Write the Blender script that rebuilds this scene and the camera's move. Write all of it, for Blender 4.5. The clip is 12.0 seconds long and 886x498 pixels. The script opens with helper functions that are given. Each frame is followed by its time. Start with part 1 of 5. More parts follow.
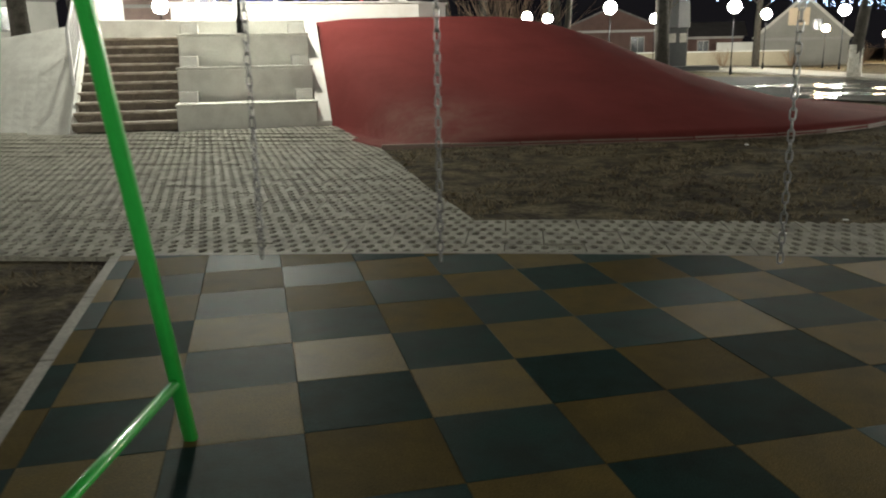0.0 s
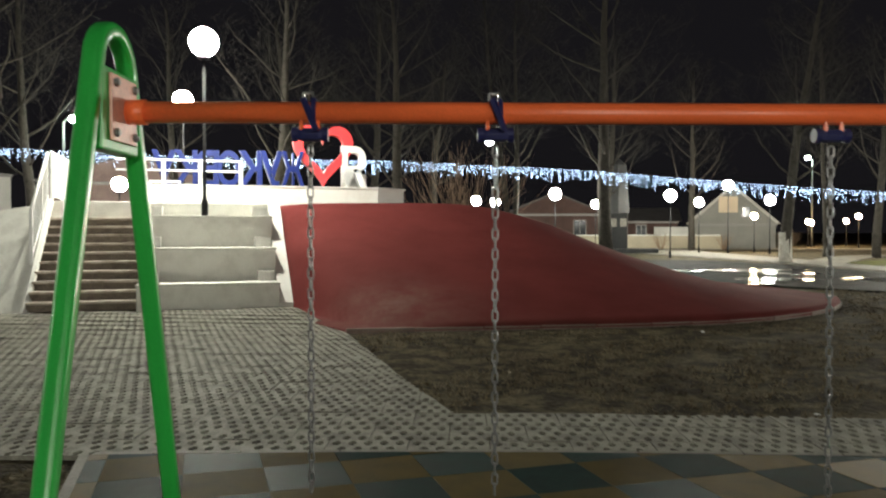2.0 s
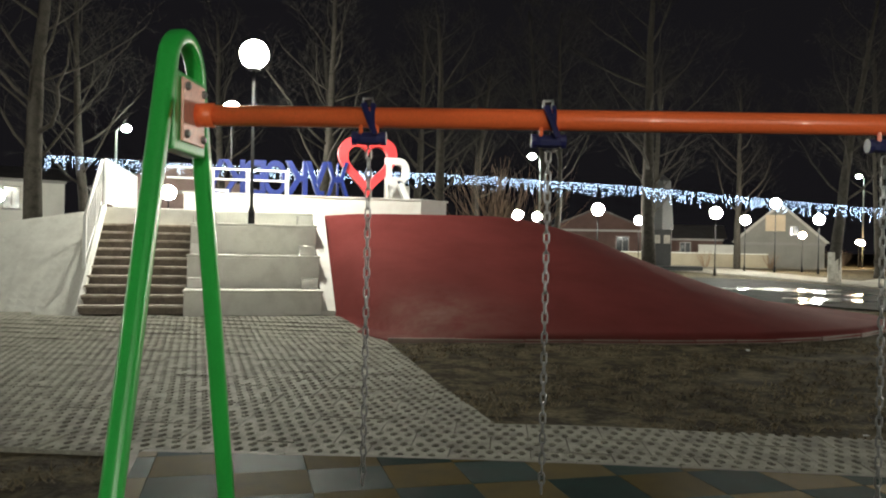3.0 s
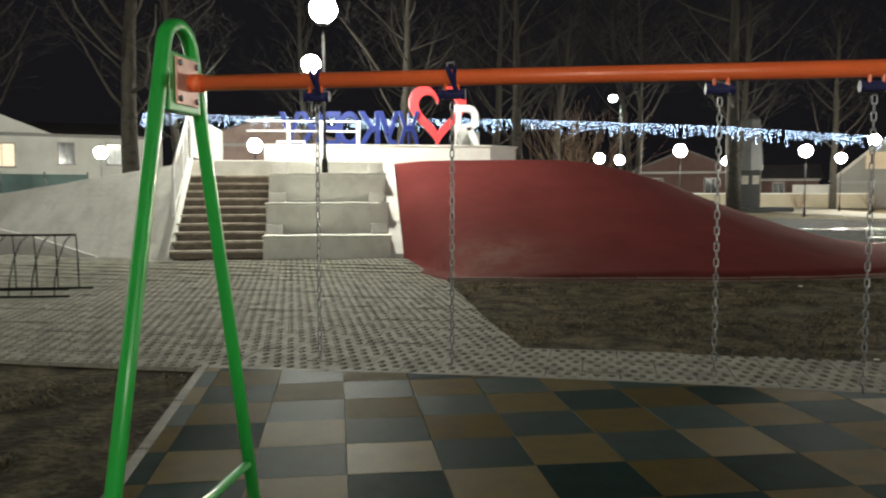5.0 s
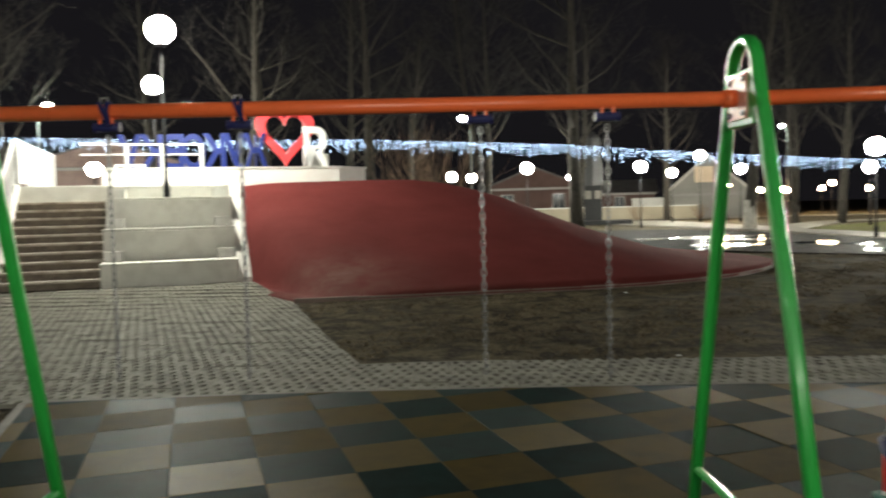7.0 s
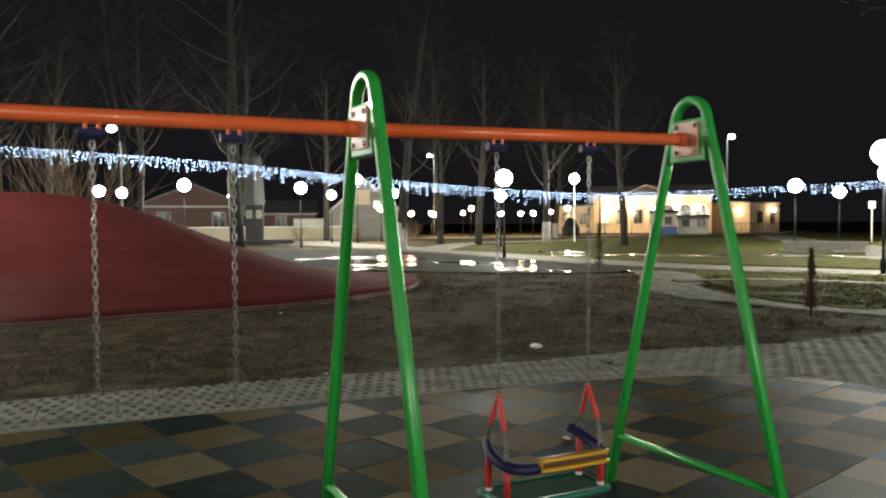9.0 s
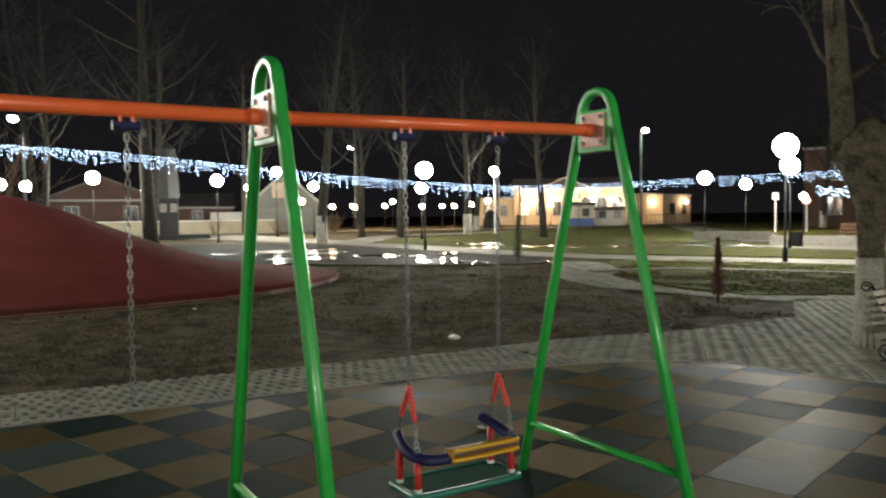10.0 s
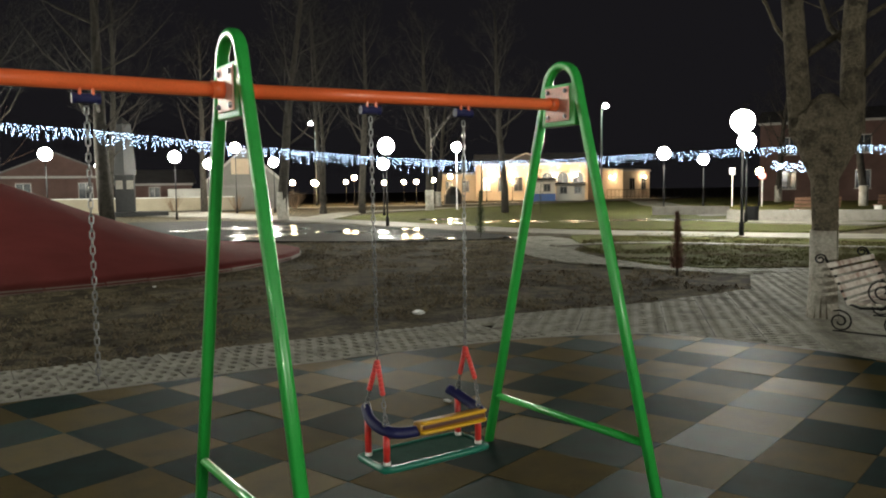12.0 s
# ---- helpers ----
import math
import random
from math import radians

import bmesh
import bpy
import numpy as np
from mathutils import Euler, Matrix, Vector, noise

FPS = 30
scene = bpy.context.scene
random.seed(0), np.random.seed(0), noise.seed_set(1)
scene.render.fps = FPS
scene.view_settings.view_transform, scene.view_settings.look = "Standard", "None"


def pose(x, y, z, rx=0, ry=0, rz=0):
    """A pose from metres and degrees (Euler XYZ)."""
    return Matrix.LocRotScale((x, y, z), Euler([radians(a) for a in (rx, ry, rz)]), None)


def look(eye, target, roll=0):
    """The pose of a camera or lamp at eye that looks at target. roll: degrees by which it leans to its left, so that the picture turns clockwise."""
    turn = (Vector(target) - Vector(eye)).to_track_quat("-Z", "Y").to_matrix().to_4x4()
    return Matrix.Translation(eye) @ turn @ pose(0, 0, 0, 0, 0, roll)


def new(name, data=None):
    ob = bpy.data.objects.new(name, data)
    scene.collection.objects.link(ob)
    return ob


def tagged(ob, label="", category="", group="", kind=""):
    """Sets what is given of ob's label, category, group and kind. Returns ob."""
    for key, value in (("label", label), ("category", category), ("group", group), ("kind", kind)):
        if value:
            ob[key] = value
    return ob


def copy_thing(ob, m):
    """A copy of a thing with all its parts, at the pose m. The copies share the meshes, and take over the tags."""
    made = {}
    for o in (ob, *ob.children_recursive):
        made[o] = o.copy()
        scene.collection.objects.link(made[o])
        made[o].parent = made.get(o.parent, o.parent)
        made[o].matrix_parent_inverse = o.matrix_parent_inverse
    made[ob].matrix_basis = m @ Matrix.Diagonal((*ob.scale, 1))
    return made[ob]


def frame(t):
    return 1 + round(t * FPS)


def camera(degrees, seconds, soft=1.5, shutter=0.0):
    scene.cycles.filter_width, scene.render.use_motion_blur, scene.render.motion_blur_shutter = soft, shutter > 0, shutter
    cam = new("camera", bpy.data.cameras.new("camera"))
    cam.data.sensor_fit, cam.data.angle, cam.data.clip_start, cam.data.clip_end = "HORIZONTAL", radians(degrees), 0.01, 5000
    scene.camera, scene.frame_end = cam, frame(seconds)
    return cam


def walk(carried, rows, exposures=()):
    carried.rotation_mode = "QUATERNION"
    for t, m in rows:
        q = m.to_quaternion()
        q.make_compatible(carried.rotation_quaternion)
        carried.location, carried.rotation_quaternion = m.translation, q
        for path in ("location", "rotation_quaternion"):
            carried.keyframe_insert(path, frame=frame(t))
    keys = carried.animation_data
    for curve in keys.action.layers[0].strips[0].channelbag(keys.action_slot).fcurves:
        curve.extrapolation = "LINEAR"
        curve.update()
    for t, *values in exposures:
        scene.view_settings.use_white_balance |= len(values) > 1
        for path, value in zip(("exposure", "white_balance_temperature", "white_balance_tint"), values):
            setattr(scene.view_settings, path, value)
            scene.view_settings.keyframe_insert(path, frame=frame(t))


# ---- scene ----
cam = camera(58.7, 12.0, 2.0, 0.6)

PATH = [
    (0, (2.312, -4.829, 1.381), (2.216, -2.889, 0.901), -1.0),
    (0.5, (2.146, -4.987, 1.429), (2.114, -3.041, 0.972), -1.5),
    (1, (2.096, -4.953, 1.463), (2.155, -2.985, 1.111), 0.2),
    (1.5, (2.069, -4.855, 1.503), (2.134, -2.862, 1.347), -0.4),
    (2, (2.027, -4.86, 1.539), (2.069, -2.861, 1.495), -0.0),
    (2.5, (2.003, -4.873, 1.535), (1.979, -2.873, 1.527), 0.6),
    (3, (1.995, -4.918, 1.509), (1.934, -2.919, 1.498), 1.1),
    (3.5, (2.082, -5.03, 1.457), (1.996, -3.034, 1.37), 1.6),
    (5.5, (2.697, -5.6, 1.462), (2.283, -3.648, 1.319), -1.3),
    (6, (2.781, -5.636, 1.472), (2.259, -3.708, 1.367), -2.0),
    (6.5, (2.803, -5.729, 1.455), (2.62, -3.74, 1.349), -1.9),
    (7, (2.84, -5.74, 1.463), (2.907, -3.744, 1.361), -1.5),
    (7.1, (2.839, -5.751, 1.475), (2.952, -3.757, 1.37), -1.5),
    (7.5, (2.876, -5.761, 1.469), (3.215, -3.793, 1.365), -1.1),
    (7.7, (2.881, -5.769, 1.461), (3.365, -3.832, 1.35), -0.9),
    (9.5, (3.018, -5.754, 1.477), (3.967, -3.994, 1.417), -0.5),
    (10, (3.04, -5.758, 1.462), (4.091, -4.059, 1.376), -0.7),
    (10.5, (3.023, -5.795, 1.461), (4.132, -4.135, 1.351), -0.9),
    (11, (3.029, -5.767, 1.462), (4.158, -4.121, 1.339), -0.9),
    (11.5, (3.022, -5.766, 1.457), (4.151, -4.122, 1.322), -1.0),
    (12, (3.017, -5.754, 1.455), (4.146, -4.11, 1.307), -0.9),
]
walk(cam, [(t, look(eye, target, roll)) for t, eye, target, roll in PATH], exposures=[(0.0, 2.76), (7.0, 2.8), (12.0, 2.9)])

# ---- world and light ----
world = bpy.data.worlds.new("night_sky")
scene.world = world
world.use_nodes = True
world.node_tree.nodes["Background"].inputs[0].default_value = (0.60, 0.56, 0.66, 1)
world.node_tree.nodes["Background"].inputs[1].default_value = 0.0019

TH = radians(15.8)
CT, ST = math.cos(TH), math.sin(TH)


def uv(u, v, z=0.0):
    """A place given along the stage (u) and away from it (v)."""
    return Vector((u * CT - v * ST, u * ST + v * CT, z))


STAGE = pose(0, 0, 0, 0, 0, 15.8)


# ---- materials ----
def mat(name, base, rough=0.6, metal=0.0, vary=0.25, scale=8.0, bump=0.15, fine=90.0, second=None, mix=(0.45, 0.65), spec=0.5, rnd=0.0,
        rough_vary=0.12, dist=0.01, coat=0.0, gloss=False):
    """A surface with two scales of variation: broad stains between base and second, and a fine grain in the relief."""
    m = bpy.data.materials.new(name)
    m.use_nodes = True
    nt = m.node_tree
    n, l = nt.nodes, nt.links
    b = n["Principled BSDF"]
    b.inputs["Metallic"].default_value = metal
    b.inputs["Specular IOR Level"].default_value = spec
    b.inputs["Coat Weight"].default_value = coat
    tc = n.new("ShaderNodeTexCoord")
    big = n.new("ShaderNodeTexNoise")
    big.inputs["Scale"].default_value = scale
    big.inputs["Detail"].default_value = 6
    big.inputs["Roughness"].default_value = 0.62
    small = n.new("ShaderNodeTexNoise")
    small.inputs["Scale"].default_value = fine
    small.inputs["Detail"].default_value = 4
    where = n.new("ShaderNodeNewGeometry").outputs["Position"] if gloss else tc.outputs["Object"]
    l.new(where, big.inputs["Vector"])
    l.new(where, small.inputs["Vector"])
    ramp = n.new("ShaderNodeMapRange")
    ramp.inputs[1].default_value, ramp.inputs[2].default_value = mix
    l.new(big.outputs["Fac"], ramp.inputs[0])
    mx = n.new("ShaderNodeMix")
    mx.data_type = "RGBA"
    two = second or tuple(c * (1 - vary) for c in base)
    mx.inputs["A"].default_value = (*base, 1)
    mx.inputs["B"].default_value = (*two, 1)
    l.new(ramp.outputs[0], mx.inputs["Factor"])
    hs = n.new("ShaderNodeHueSaturation")
    l.new(mx.outputs["Result"], hs.inputs["Color"])
    val = n.new("ShaderNodeMapRange")
    val.inputs[1].default_value, val.inputs[2].default_value = 0.25, 0.75
    val.inputs[3].default_value, val.inputs[4].default_value = 1 - vary, 1 + vary
    l.new(small.outputs["Fac"], val.inputs[0])
    last = val.outputs[0]
    if rnd:
        oi = n.new("ShaderNodeObjectInfo")
        rr = n.new("ShaderNodeMapRange")
        rr.inputs[3].default_value, rr.inputs[4].default_value = 1 - rnd, 1 + rnd
        l.new(oi.outputs["Random"], rr.inputs[0])
        mu = n.new("ShaderNodeMath")
        mu.operation = "MULTIPLY"
        l.new(last, mu.inputs[0])
        l.new(rr.outputs[0], mu.inputs[1])
        last = mu.outputs[0]
    l.new(last, hs.inputs["Value"])
    l.new(hs.outputs[0], b.inputs["Base Color"])
    ro = n.new("ShaderNodeMapRange")
    ro.inputs[3].default_value, ro.inputs[4].default_value = max(0.03, rough - rough_vary), min(1, rough + rough_vary)
    l.new(big.outputs["Fac"], ro.inputs[0])
    l.new(ro.outputs[0], b.inputs["Roughness"])
    if gloss:
        # each piece is worn or wet to its own degree
        oi = n.new("ShaderNodeObjectInfo")
        po = n.new("ShaderNodeMath")
        po.operation, po.inputs[1].default_value = "POWER", 3.0
        l.new(oi.outputs["Random"], po.inputs[0])
        sp = n.new("ShaderNodeMapRange")
        sp.inputs[3].default_value, sp.inputs[4].default_value = 0.005, spec
        l.new(po.outputs[0], sp.inputs[0])
        st = n.new("ShaderNodeMath")
        st.operation = "MULTIPLY"
        wet = n.new("ShaderNodeMapRange")
        wet.inputs[1].default_value, wet.inputs[2].default_value = 0.35, 0.65
        wet.inputs[3].default_value, wet.inputs[4].default_value = 0.4, 1.4
        l.new(big.outputs["Fac"], wet.inputs[0])
        l.new(sp.outputs[0], st.inputs[0])
        l.new(wet.outputs[0], st.inputs[1])
        l.new(st.outputs[0], b.inputs["Specular IOR Level"])
    if bump:
        bp = n.new("ShaderNodeBump")
        bp.inputs["Strength"].default_value = bump
        bp.inputs["Distance"].default_value = dist
        l.new(small.outputs["Fac"], bp.inputs["Height"])
        l.new(bp.outputs[0], b.inputs["Normal"])
    return m


def glow(name, colour, strength):
    m = bpy.data.materials.new(name)
    m.use_nodes = True
    b = m.node_tree.nodes["Principled BSDF"]
    b.inputs["Base Color"].default_value = (0.8, 0.8, 0.8, 1)
    b.inputs["Emission Color"].default_value = (*colour, 1)
    b.inputs["Emission Strength"].default_value = strength
    return m


GREEN = mat("green_paint", (0.026, 0.40, 0.062), 0.32, vary=0.08, scale=3, bump=0.04, fine=160, coat=0.3)
ORANGE = mat("orange_paint", (0.92, 0.165, 0.05), 0.34, vary=0.08, scale=3, bump=0.04, fine=160, coat=0.2)
STEEL = mat("zinc_steel", (0.24, 0.24, 0.245), 0.35, metal=0.9, vary=0.15, scale=20, bump=0.05)
NAVY = mat("navy_plastic", (0.012, 0.014, 0.08), 0.5, spec=0.3, vary=0.1, bump=0.03)
RED = mat("red_plastic", (0.62, 0.035, 0.03), 0.4, vary=0.1, bump=0.03)
RED_SLEEVE = mat("red_chain_sleeve", (0.75, 0.06, 0.05), 0.4, vary=0.1, bump=0.03)
YELLOW = mat("yellow_plastic", (0.75, 0.42, 0.02), 0.4, vary=0.1, bump=0.03)
GREEN_RUBBER = mat("green_plastic", (0.006, 0.06, 0.04), 0.8, spec=0.1, vary=0.15, bump=0.05)
RUBBER_BLUE = mat("blue_green_rubber", (0.014, 0.034, 0.031), 0.5, second=(0.007, 0.017, 0.0155), mix=(0.37, 0.65), vary=0.5, scale=5, bump=0.5, fine=150, rnd=0.22, dist=0.004, rough_vary=0.14, spec=0.042, gloss=True)
RUBBER_OCHRE = mat("ochre_rubber", (0.108, 0.079, 0.028), 0.5, second=(0.076, 0.057, 0.021), mix=(0.36, 0.66), vary=0.5, scale=5, bump=0.5, fine=150, rnd=0.22, dist=0.004, rough_vary=0.14, spec=0.042, gloss=True)
RUBBER_RED = mat("red_rubber_granules", (0.138, 0.0275, 0.0265), 0.92, spec=0.07, vary=0.25, scale=0.9, bump=0.5, fine=120, dist=0.005, second=(0.112, 0.0228, 0.0222), mix=(0.35, 0.65))


def dusty(m, centre, size, colour, most=0.5):
    """A dusty scuff of its own shape on a surface: a soft spot broken up by noise."""
    n, l = m.node_tree.nodes, m.node_tree.links
    b = n["Principled BSDF"]
    old = b.inputs["Base Color"].links[0].from_socket
    tc = n.new("ShaderNodeTexCoord")
    mp = n.new("ShaderNodeMapping")
    mp.inputs["Location"].default_value = [-c / r for c, r in zip(centre, size)]
    mp.inputs["Scale"].default_value = [1 / r for r in size]
    g = n.new("ShaderNodeTexGradient")
    g.gradient_type = "QUADRATIC_SPHERE"
    no = n.new("ShaderNodeTexNoise")
    no.inputs["Scale"].default_value = 2.3
    no.inputs["Detail"].default_value = 8
    no.inputs["Roughness"].default_value = 0.7
    rg = n.new("ShaderNodeMapRange")
    rg.inputs[1].default_value, rg.inputs[2].default_value = 0.3, 0.7
    rg.inputs[4].default_value = most * 2
    mu = n.new("ShaderNodeMath")
    mu.operation, mu.use_clamp = "MULTIPLY", True
    mx = n.new("ShaderNodeMix")
    mx.data_type = "RGBA"
    mx.inputs["B"].default_value = (*colour, 1)
    l.new(tc.outputs["Object"], mp.inputs["Vector"])
    l.new(mp.outputs[0], g.inputs["Vector"])
    l.new(tc.outputs["Object"], no.inputs["Vector"])
    l.new(no.outputs["Fac"], rg.inputs[0])
    l.new(g.outputs["Fac"], mu.inputs[0])
    l.new(rg.outputs[0], mu.inputs[1])
    l.new(mu.outputs[0], mx.inputs["Factor"])
    l.new(old, mx.inputs["A"])
    l.new(mx.outputs["Result"], b.inputs["Base Color"])


dusty(RUBBER_RED, uv(3.6, 7.6, 0.3), (2.4, 2.2, 1.2), (0.19, 0.115, 0.10), 0.55)
dusty(RUBBER_RED, uv(6.0, 6.3, 0.0), (6.5, 0.9, 0.4), (0.12, 0.055, 0.045), 0.4)
CONCRETE = mat("pale_concrete", (0.66, 0.655, 0.61), 0.8, vary=0.18, scale=2.2, bump=0.4, fine=60, second=(0.56, 0.55, 0.51))
CONCRETE_WHITE = mat("whitewashed_concrete", (0.62, 0.615, 0.59), 0.75, vary=0.12, scale=3, bump=0.3, fine=60, second=(0.58, 0.56, 0.53))
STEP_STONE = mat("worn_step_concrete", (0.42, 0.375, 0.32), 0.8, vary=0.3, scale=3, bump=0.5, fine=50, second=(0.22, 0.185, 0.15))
PAVER = mat("grey_paver", (0.262, 0.256, 0.214), 0.8, spec=0.25, vary=0.3, scale=3, bump=0.5, fine=70, second=(0.16, 0.148, 0.13), dist=0.006)
SOIL = mat("wet_soil", (0.034, 0.027, 0.018), 0.95, spec=0.04, vary=0.55, scale=2.6, bump=1.0, fine=15, second=(0.108, 0.090, 0.056), dist=0.05, mix=(0.42, 0.6))
KERB = mat("kerb_concrete", (0.20, 0.185, 0.16), 0.75, vary=0.25, scale=4, bump=0.4, fine=60)
BLACK = mat("black_iron", (0.012, 0.012, 0.013), 0.75, spec=0.08, vary=0.2, bump=0.1)
WHITE = mat("white_paint", (0.78, 0.78, 0.78), 0.4, vary=0.06, bump=0.05)
BLUE = mat("blue_letter_paint", (0.005, 0.017, 0.14), 0.5, vary=0.1, bump=0.05, spec=0.3)
HEART_RED = mat("red_letter_paint", (0.75, 0.05, 0.06), 0.4, vary=0.1, bump=0.05)
GLOBE = glow("lamp_globe", (0.98, 0.97, 0.82), 130)
EARTH = mat("dark_earth_fill", (0.018, 0.014, 0.010), 0.95, spec=0.1, vary=0.5, scale=6, bump=0.6, fine=60)
KERB_PINK = mat("pinkish_kerb", (0.19, 0.14, 0.12), 0.7, vary=0.25, scale=4, bump=0.4, fine=60)
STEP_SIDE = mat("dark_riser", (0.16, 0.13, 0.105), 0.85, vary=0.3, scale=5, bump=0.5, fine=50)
GLOBE_FAR = glow("far_lamp_globe", (0.98, 0.97, 0.84), 68)
GLOBE_WARM = glow("warm_globe", (1.0, 0.72, 0.40), 60)
WALL_LAMP = glow("warm_wall_lamp", (1.0, 0.74, 0.46), 22)
GLOBE_GREEN = glow("street_head", (0.85, 1.0, 0.85), 80)
LED = glow("cold_led", (0.50, 0.72, 1.0), 3.2)
POLE = mat("grey_pole", (0.07, 0.075, 0.07), 0.7, spec=0.2, vary=0.15, bump=0.1)
GREEN_RIM = mat("sea_green_rim", (0.01, 0.17, 0.12), 0.4, vary=0.1, bump=0.03)
YELLOW_DARK = mat("ochre_plastic", (0.42, 0.20, 0.02), 0.45, vary=0.15, bump=0.05)
BROWN = mat("brown_plastic", (0.10, 0.035, 0.02), 0.5, vary=0.15, bump=0.05)
SLAT = mat("weathered_slat", (0.74, 0.68, 0.62), 0.5, vary=0.2, scale=5, bump=0.3, fine=40, second=(0.34, 0.22, 0.17))
PALE_GREEN = mat("pale_green_board", (0.45, 0.60, 0.52), 0.4, vary=0.1, bump=0.05)
BARK = mat("grey_bark", (0.040, 0.036, 0.031), 0.9, spec=0.08, vary=0.4, scale=4, bump=0.9, fine=26, second=(0.024, 0.021, 0.018), dist=0.03)
# lighter copy of BARK: lamplight on the near tree is put into the colour
LIT_BARK = mat("lit_furrowed_bark", (0.115, 0.098, 0.072), 0.92, spec=0.08, vary=0.45, scale=7, bump=1.0, fine=34, second=(0.05, 0.043, 0.033), dist=0.04)
TWIG = mat("thin_twigs", (0.020, 0.018, 0.016), 0.9, vary=0.3, spec=0.1, bump=0.0)
BUSH_TWIG = mat("pale_bush_twigs", (0.22, 0.15, 0.10), 0.85, vary=0.3, bump=0.0, spec=0.1)
WHITEWASH = mat("whitewashed_bark", (0.34, 0.32, 0.28), 0.85, vary=0.3, scale=5, bump=0.7, fine=30, second=(0.22, 0.20, 0.17), dist=0.02)
NEEDLE = mat("dark_needles", (0.05, 0.075, 0.03), 0.8, vary=0.4, bump=0.0)
NEEDLE_RED = mat("rusty_needles", (0.12, 0.05, 0.03), 0.8, vary=0.4, bump=0.0)
PLASTER = mat("pale_plaster", (0.55, 0.54, 0.50), 0.85, vary=0.12, scale=0.6, bump=0.2, fine=20)
YELLOW_PLASTER = mat("warm_yellow_plaster", (0.58, 0.46, 0.33), 0.85, vary=0.12, scale=0.6, bump=0.2, fine=20)
PINK_PLASTER = mat("pinkish_brick", (0.20, 0.14, 0.125), 0.85, vary=0.2, scale=0.8, bump=0.2, fine=20)
DARK_BRICK = mat("dark_red_brick", (0.06, 0.03, 0.024), 0.85, vary=0.2, scale=0.8, bump=0.2, fine=20)
ROOF = mat("dark_roof_sheet", (0.05, 0.045, 0.045), 0.6, vary=0.25, scale=1, bump=0.2, fine=12)
GREY_PLASTER = mat("dull_grey_render", (0.20, 0.195, 0.175), 0.9, vary=0.15, scale=0.6, bump=0.2, fine=20)
PALE_ROOF = mat("pale_roof_sheet", (0.40, 0.38, 0.34), 0.6, vary=0.2, scale=1, bump=0.2, fine=12)
PANE = mat("dark_window_pane", (0.015, 0.017, 0.02), 0.12, vary=0.1, bump=0.0)
LIT_PANE = glow("lit_window", (1.0, 0.66, 0.32), 0.12)
WALK = mat("pale_walkway", (0.2, 0.188, 0.158), 0.75, spec=0.12, vary=0.2, scale=0.8, bump=0.3, fine=30, second=(0.13, 0.12, 0.1))
WET = mat("wet_asphalt", (0.022, 0.022, 0.019), 0.8, vary=0.5, scale=1.2, bump=1.0, fine=16, rough_vary=0.12, dist=0.02, spec=0.04)
WATER = mat("puddle_water", (0.012, 0.012, 0.013), 0.14, vary=0.1, scale=2, bump=0.8, fine=5, rough_vary=0.04, spec=0.6)
LAWN = mat("dull_winter_grass", (0.082, 0.090, 0.028), 0.95, spec=0.03, vary=0.55, scale=1.1, bump=1.0, fine=14, second=(0.070, 0.058, 0.026), dist=0.06)
GRASS_BLADE = mat("olive_grass_blades", (0.075, 0.075, 0.02), 0.9, spec=0.1, vary=0.4, scale=0.9, bump=0.0, second=(0.09, 0.065, 0.03))
BLADE = mat("dead_grass_blades", (0.17, 0.135, 0.08), 0.9, vary=0.4, scale=0.5, bump=0.0, second=(0.06, 0.045, 0.03))
TEAL = mat("teal_sheet", (0.05, 0.095, 0.09), 0.6, vary=0.2, scale=1.5, bump=0.1)
FRAME_GREY = mat("grey_window_frame", (0.22, 0.21, 0.2), 0.7, vary=0.1, bump=0.0)
GRANITE = mat("dark_granite", (0.022, 0.022, 0.023), 0.6, spec=0.2, vary=0.2, bump=0.1)
SIGN_BLUE = mat("blue_sheet", (0.03, 0.10, 0.35), 0.5, vary=0.1, bump=0.0)
YELLOW_WALL = mat("pale_yellow_wall", (0.30, 0.26, 0.19), 0.85, vary=0.15, scale=0.6, bump=0.2, fine=20)


# ---- mesh tools ----
def to_mesh(name, bm, material, smooth=False):
    me = bpy.data.meshes.new(name)
    if smooth:
        for f in bm.faces:
            f.smooth = True
    bm.to_mesh(me)
    bm.free()
    me.materials.append(material)
    return me


def part(name, bm, material, parent, label="", smooth=False):
    ob = new(name, to_mesh(name, bm, material, smooth))
    ob.parent = parent
    if label:
        tagged(ob, label)
    return ob


def thing(name, m, label, category, group="", kind=""):
    ob = new(name)
    ob.matrix_basis = m
    ob.empty_display_size = 0.1
    return tagged(ob, label, category, group, kind)


def solid(name, bm, material, label, category, group="", kind="", m=None, smooth=False):
    ob = new(name, to_mesh(name, bm, material, smooth))
    if m is not None:
        ob.matrix_basis = m
    return tagged(ob, label, category, group, kind)


def box(size, at=(0, 0, 0), bevel=0.0, m=None, bm=None):
    """A box of a size, its middle at a place, with rounded edges."""
    one = bmesh.new()
    bmesh.ops.create_cube(one, size=1)
    bmesh.ops.scale(one, vec=size, verts=one.verts)
    if bevel:
        bmesh.ops.bevel(one, geom=one.edges[:], offset=bevel, segments=2, affect="EDGES", profile=0.6)
    bmesh.ops.translate(one, vec=at, verts=one.verts)
    if m is not None:
        bmesh.ops.transform(one, matrix=m, verts=one.verts)
    return join(bm, one)


def join(bm, one):
    if bm is None:
        return one
    me = bpy.data.meshes.new("tmp")
    one.to_mesh(me)
    one.free()
    bm.from_mesh(me)
    bpy.data.meshes.remove(me)
    return bm


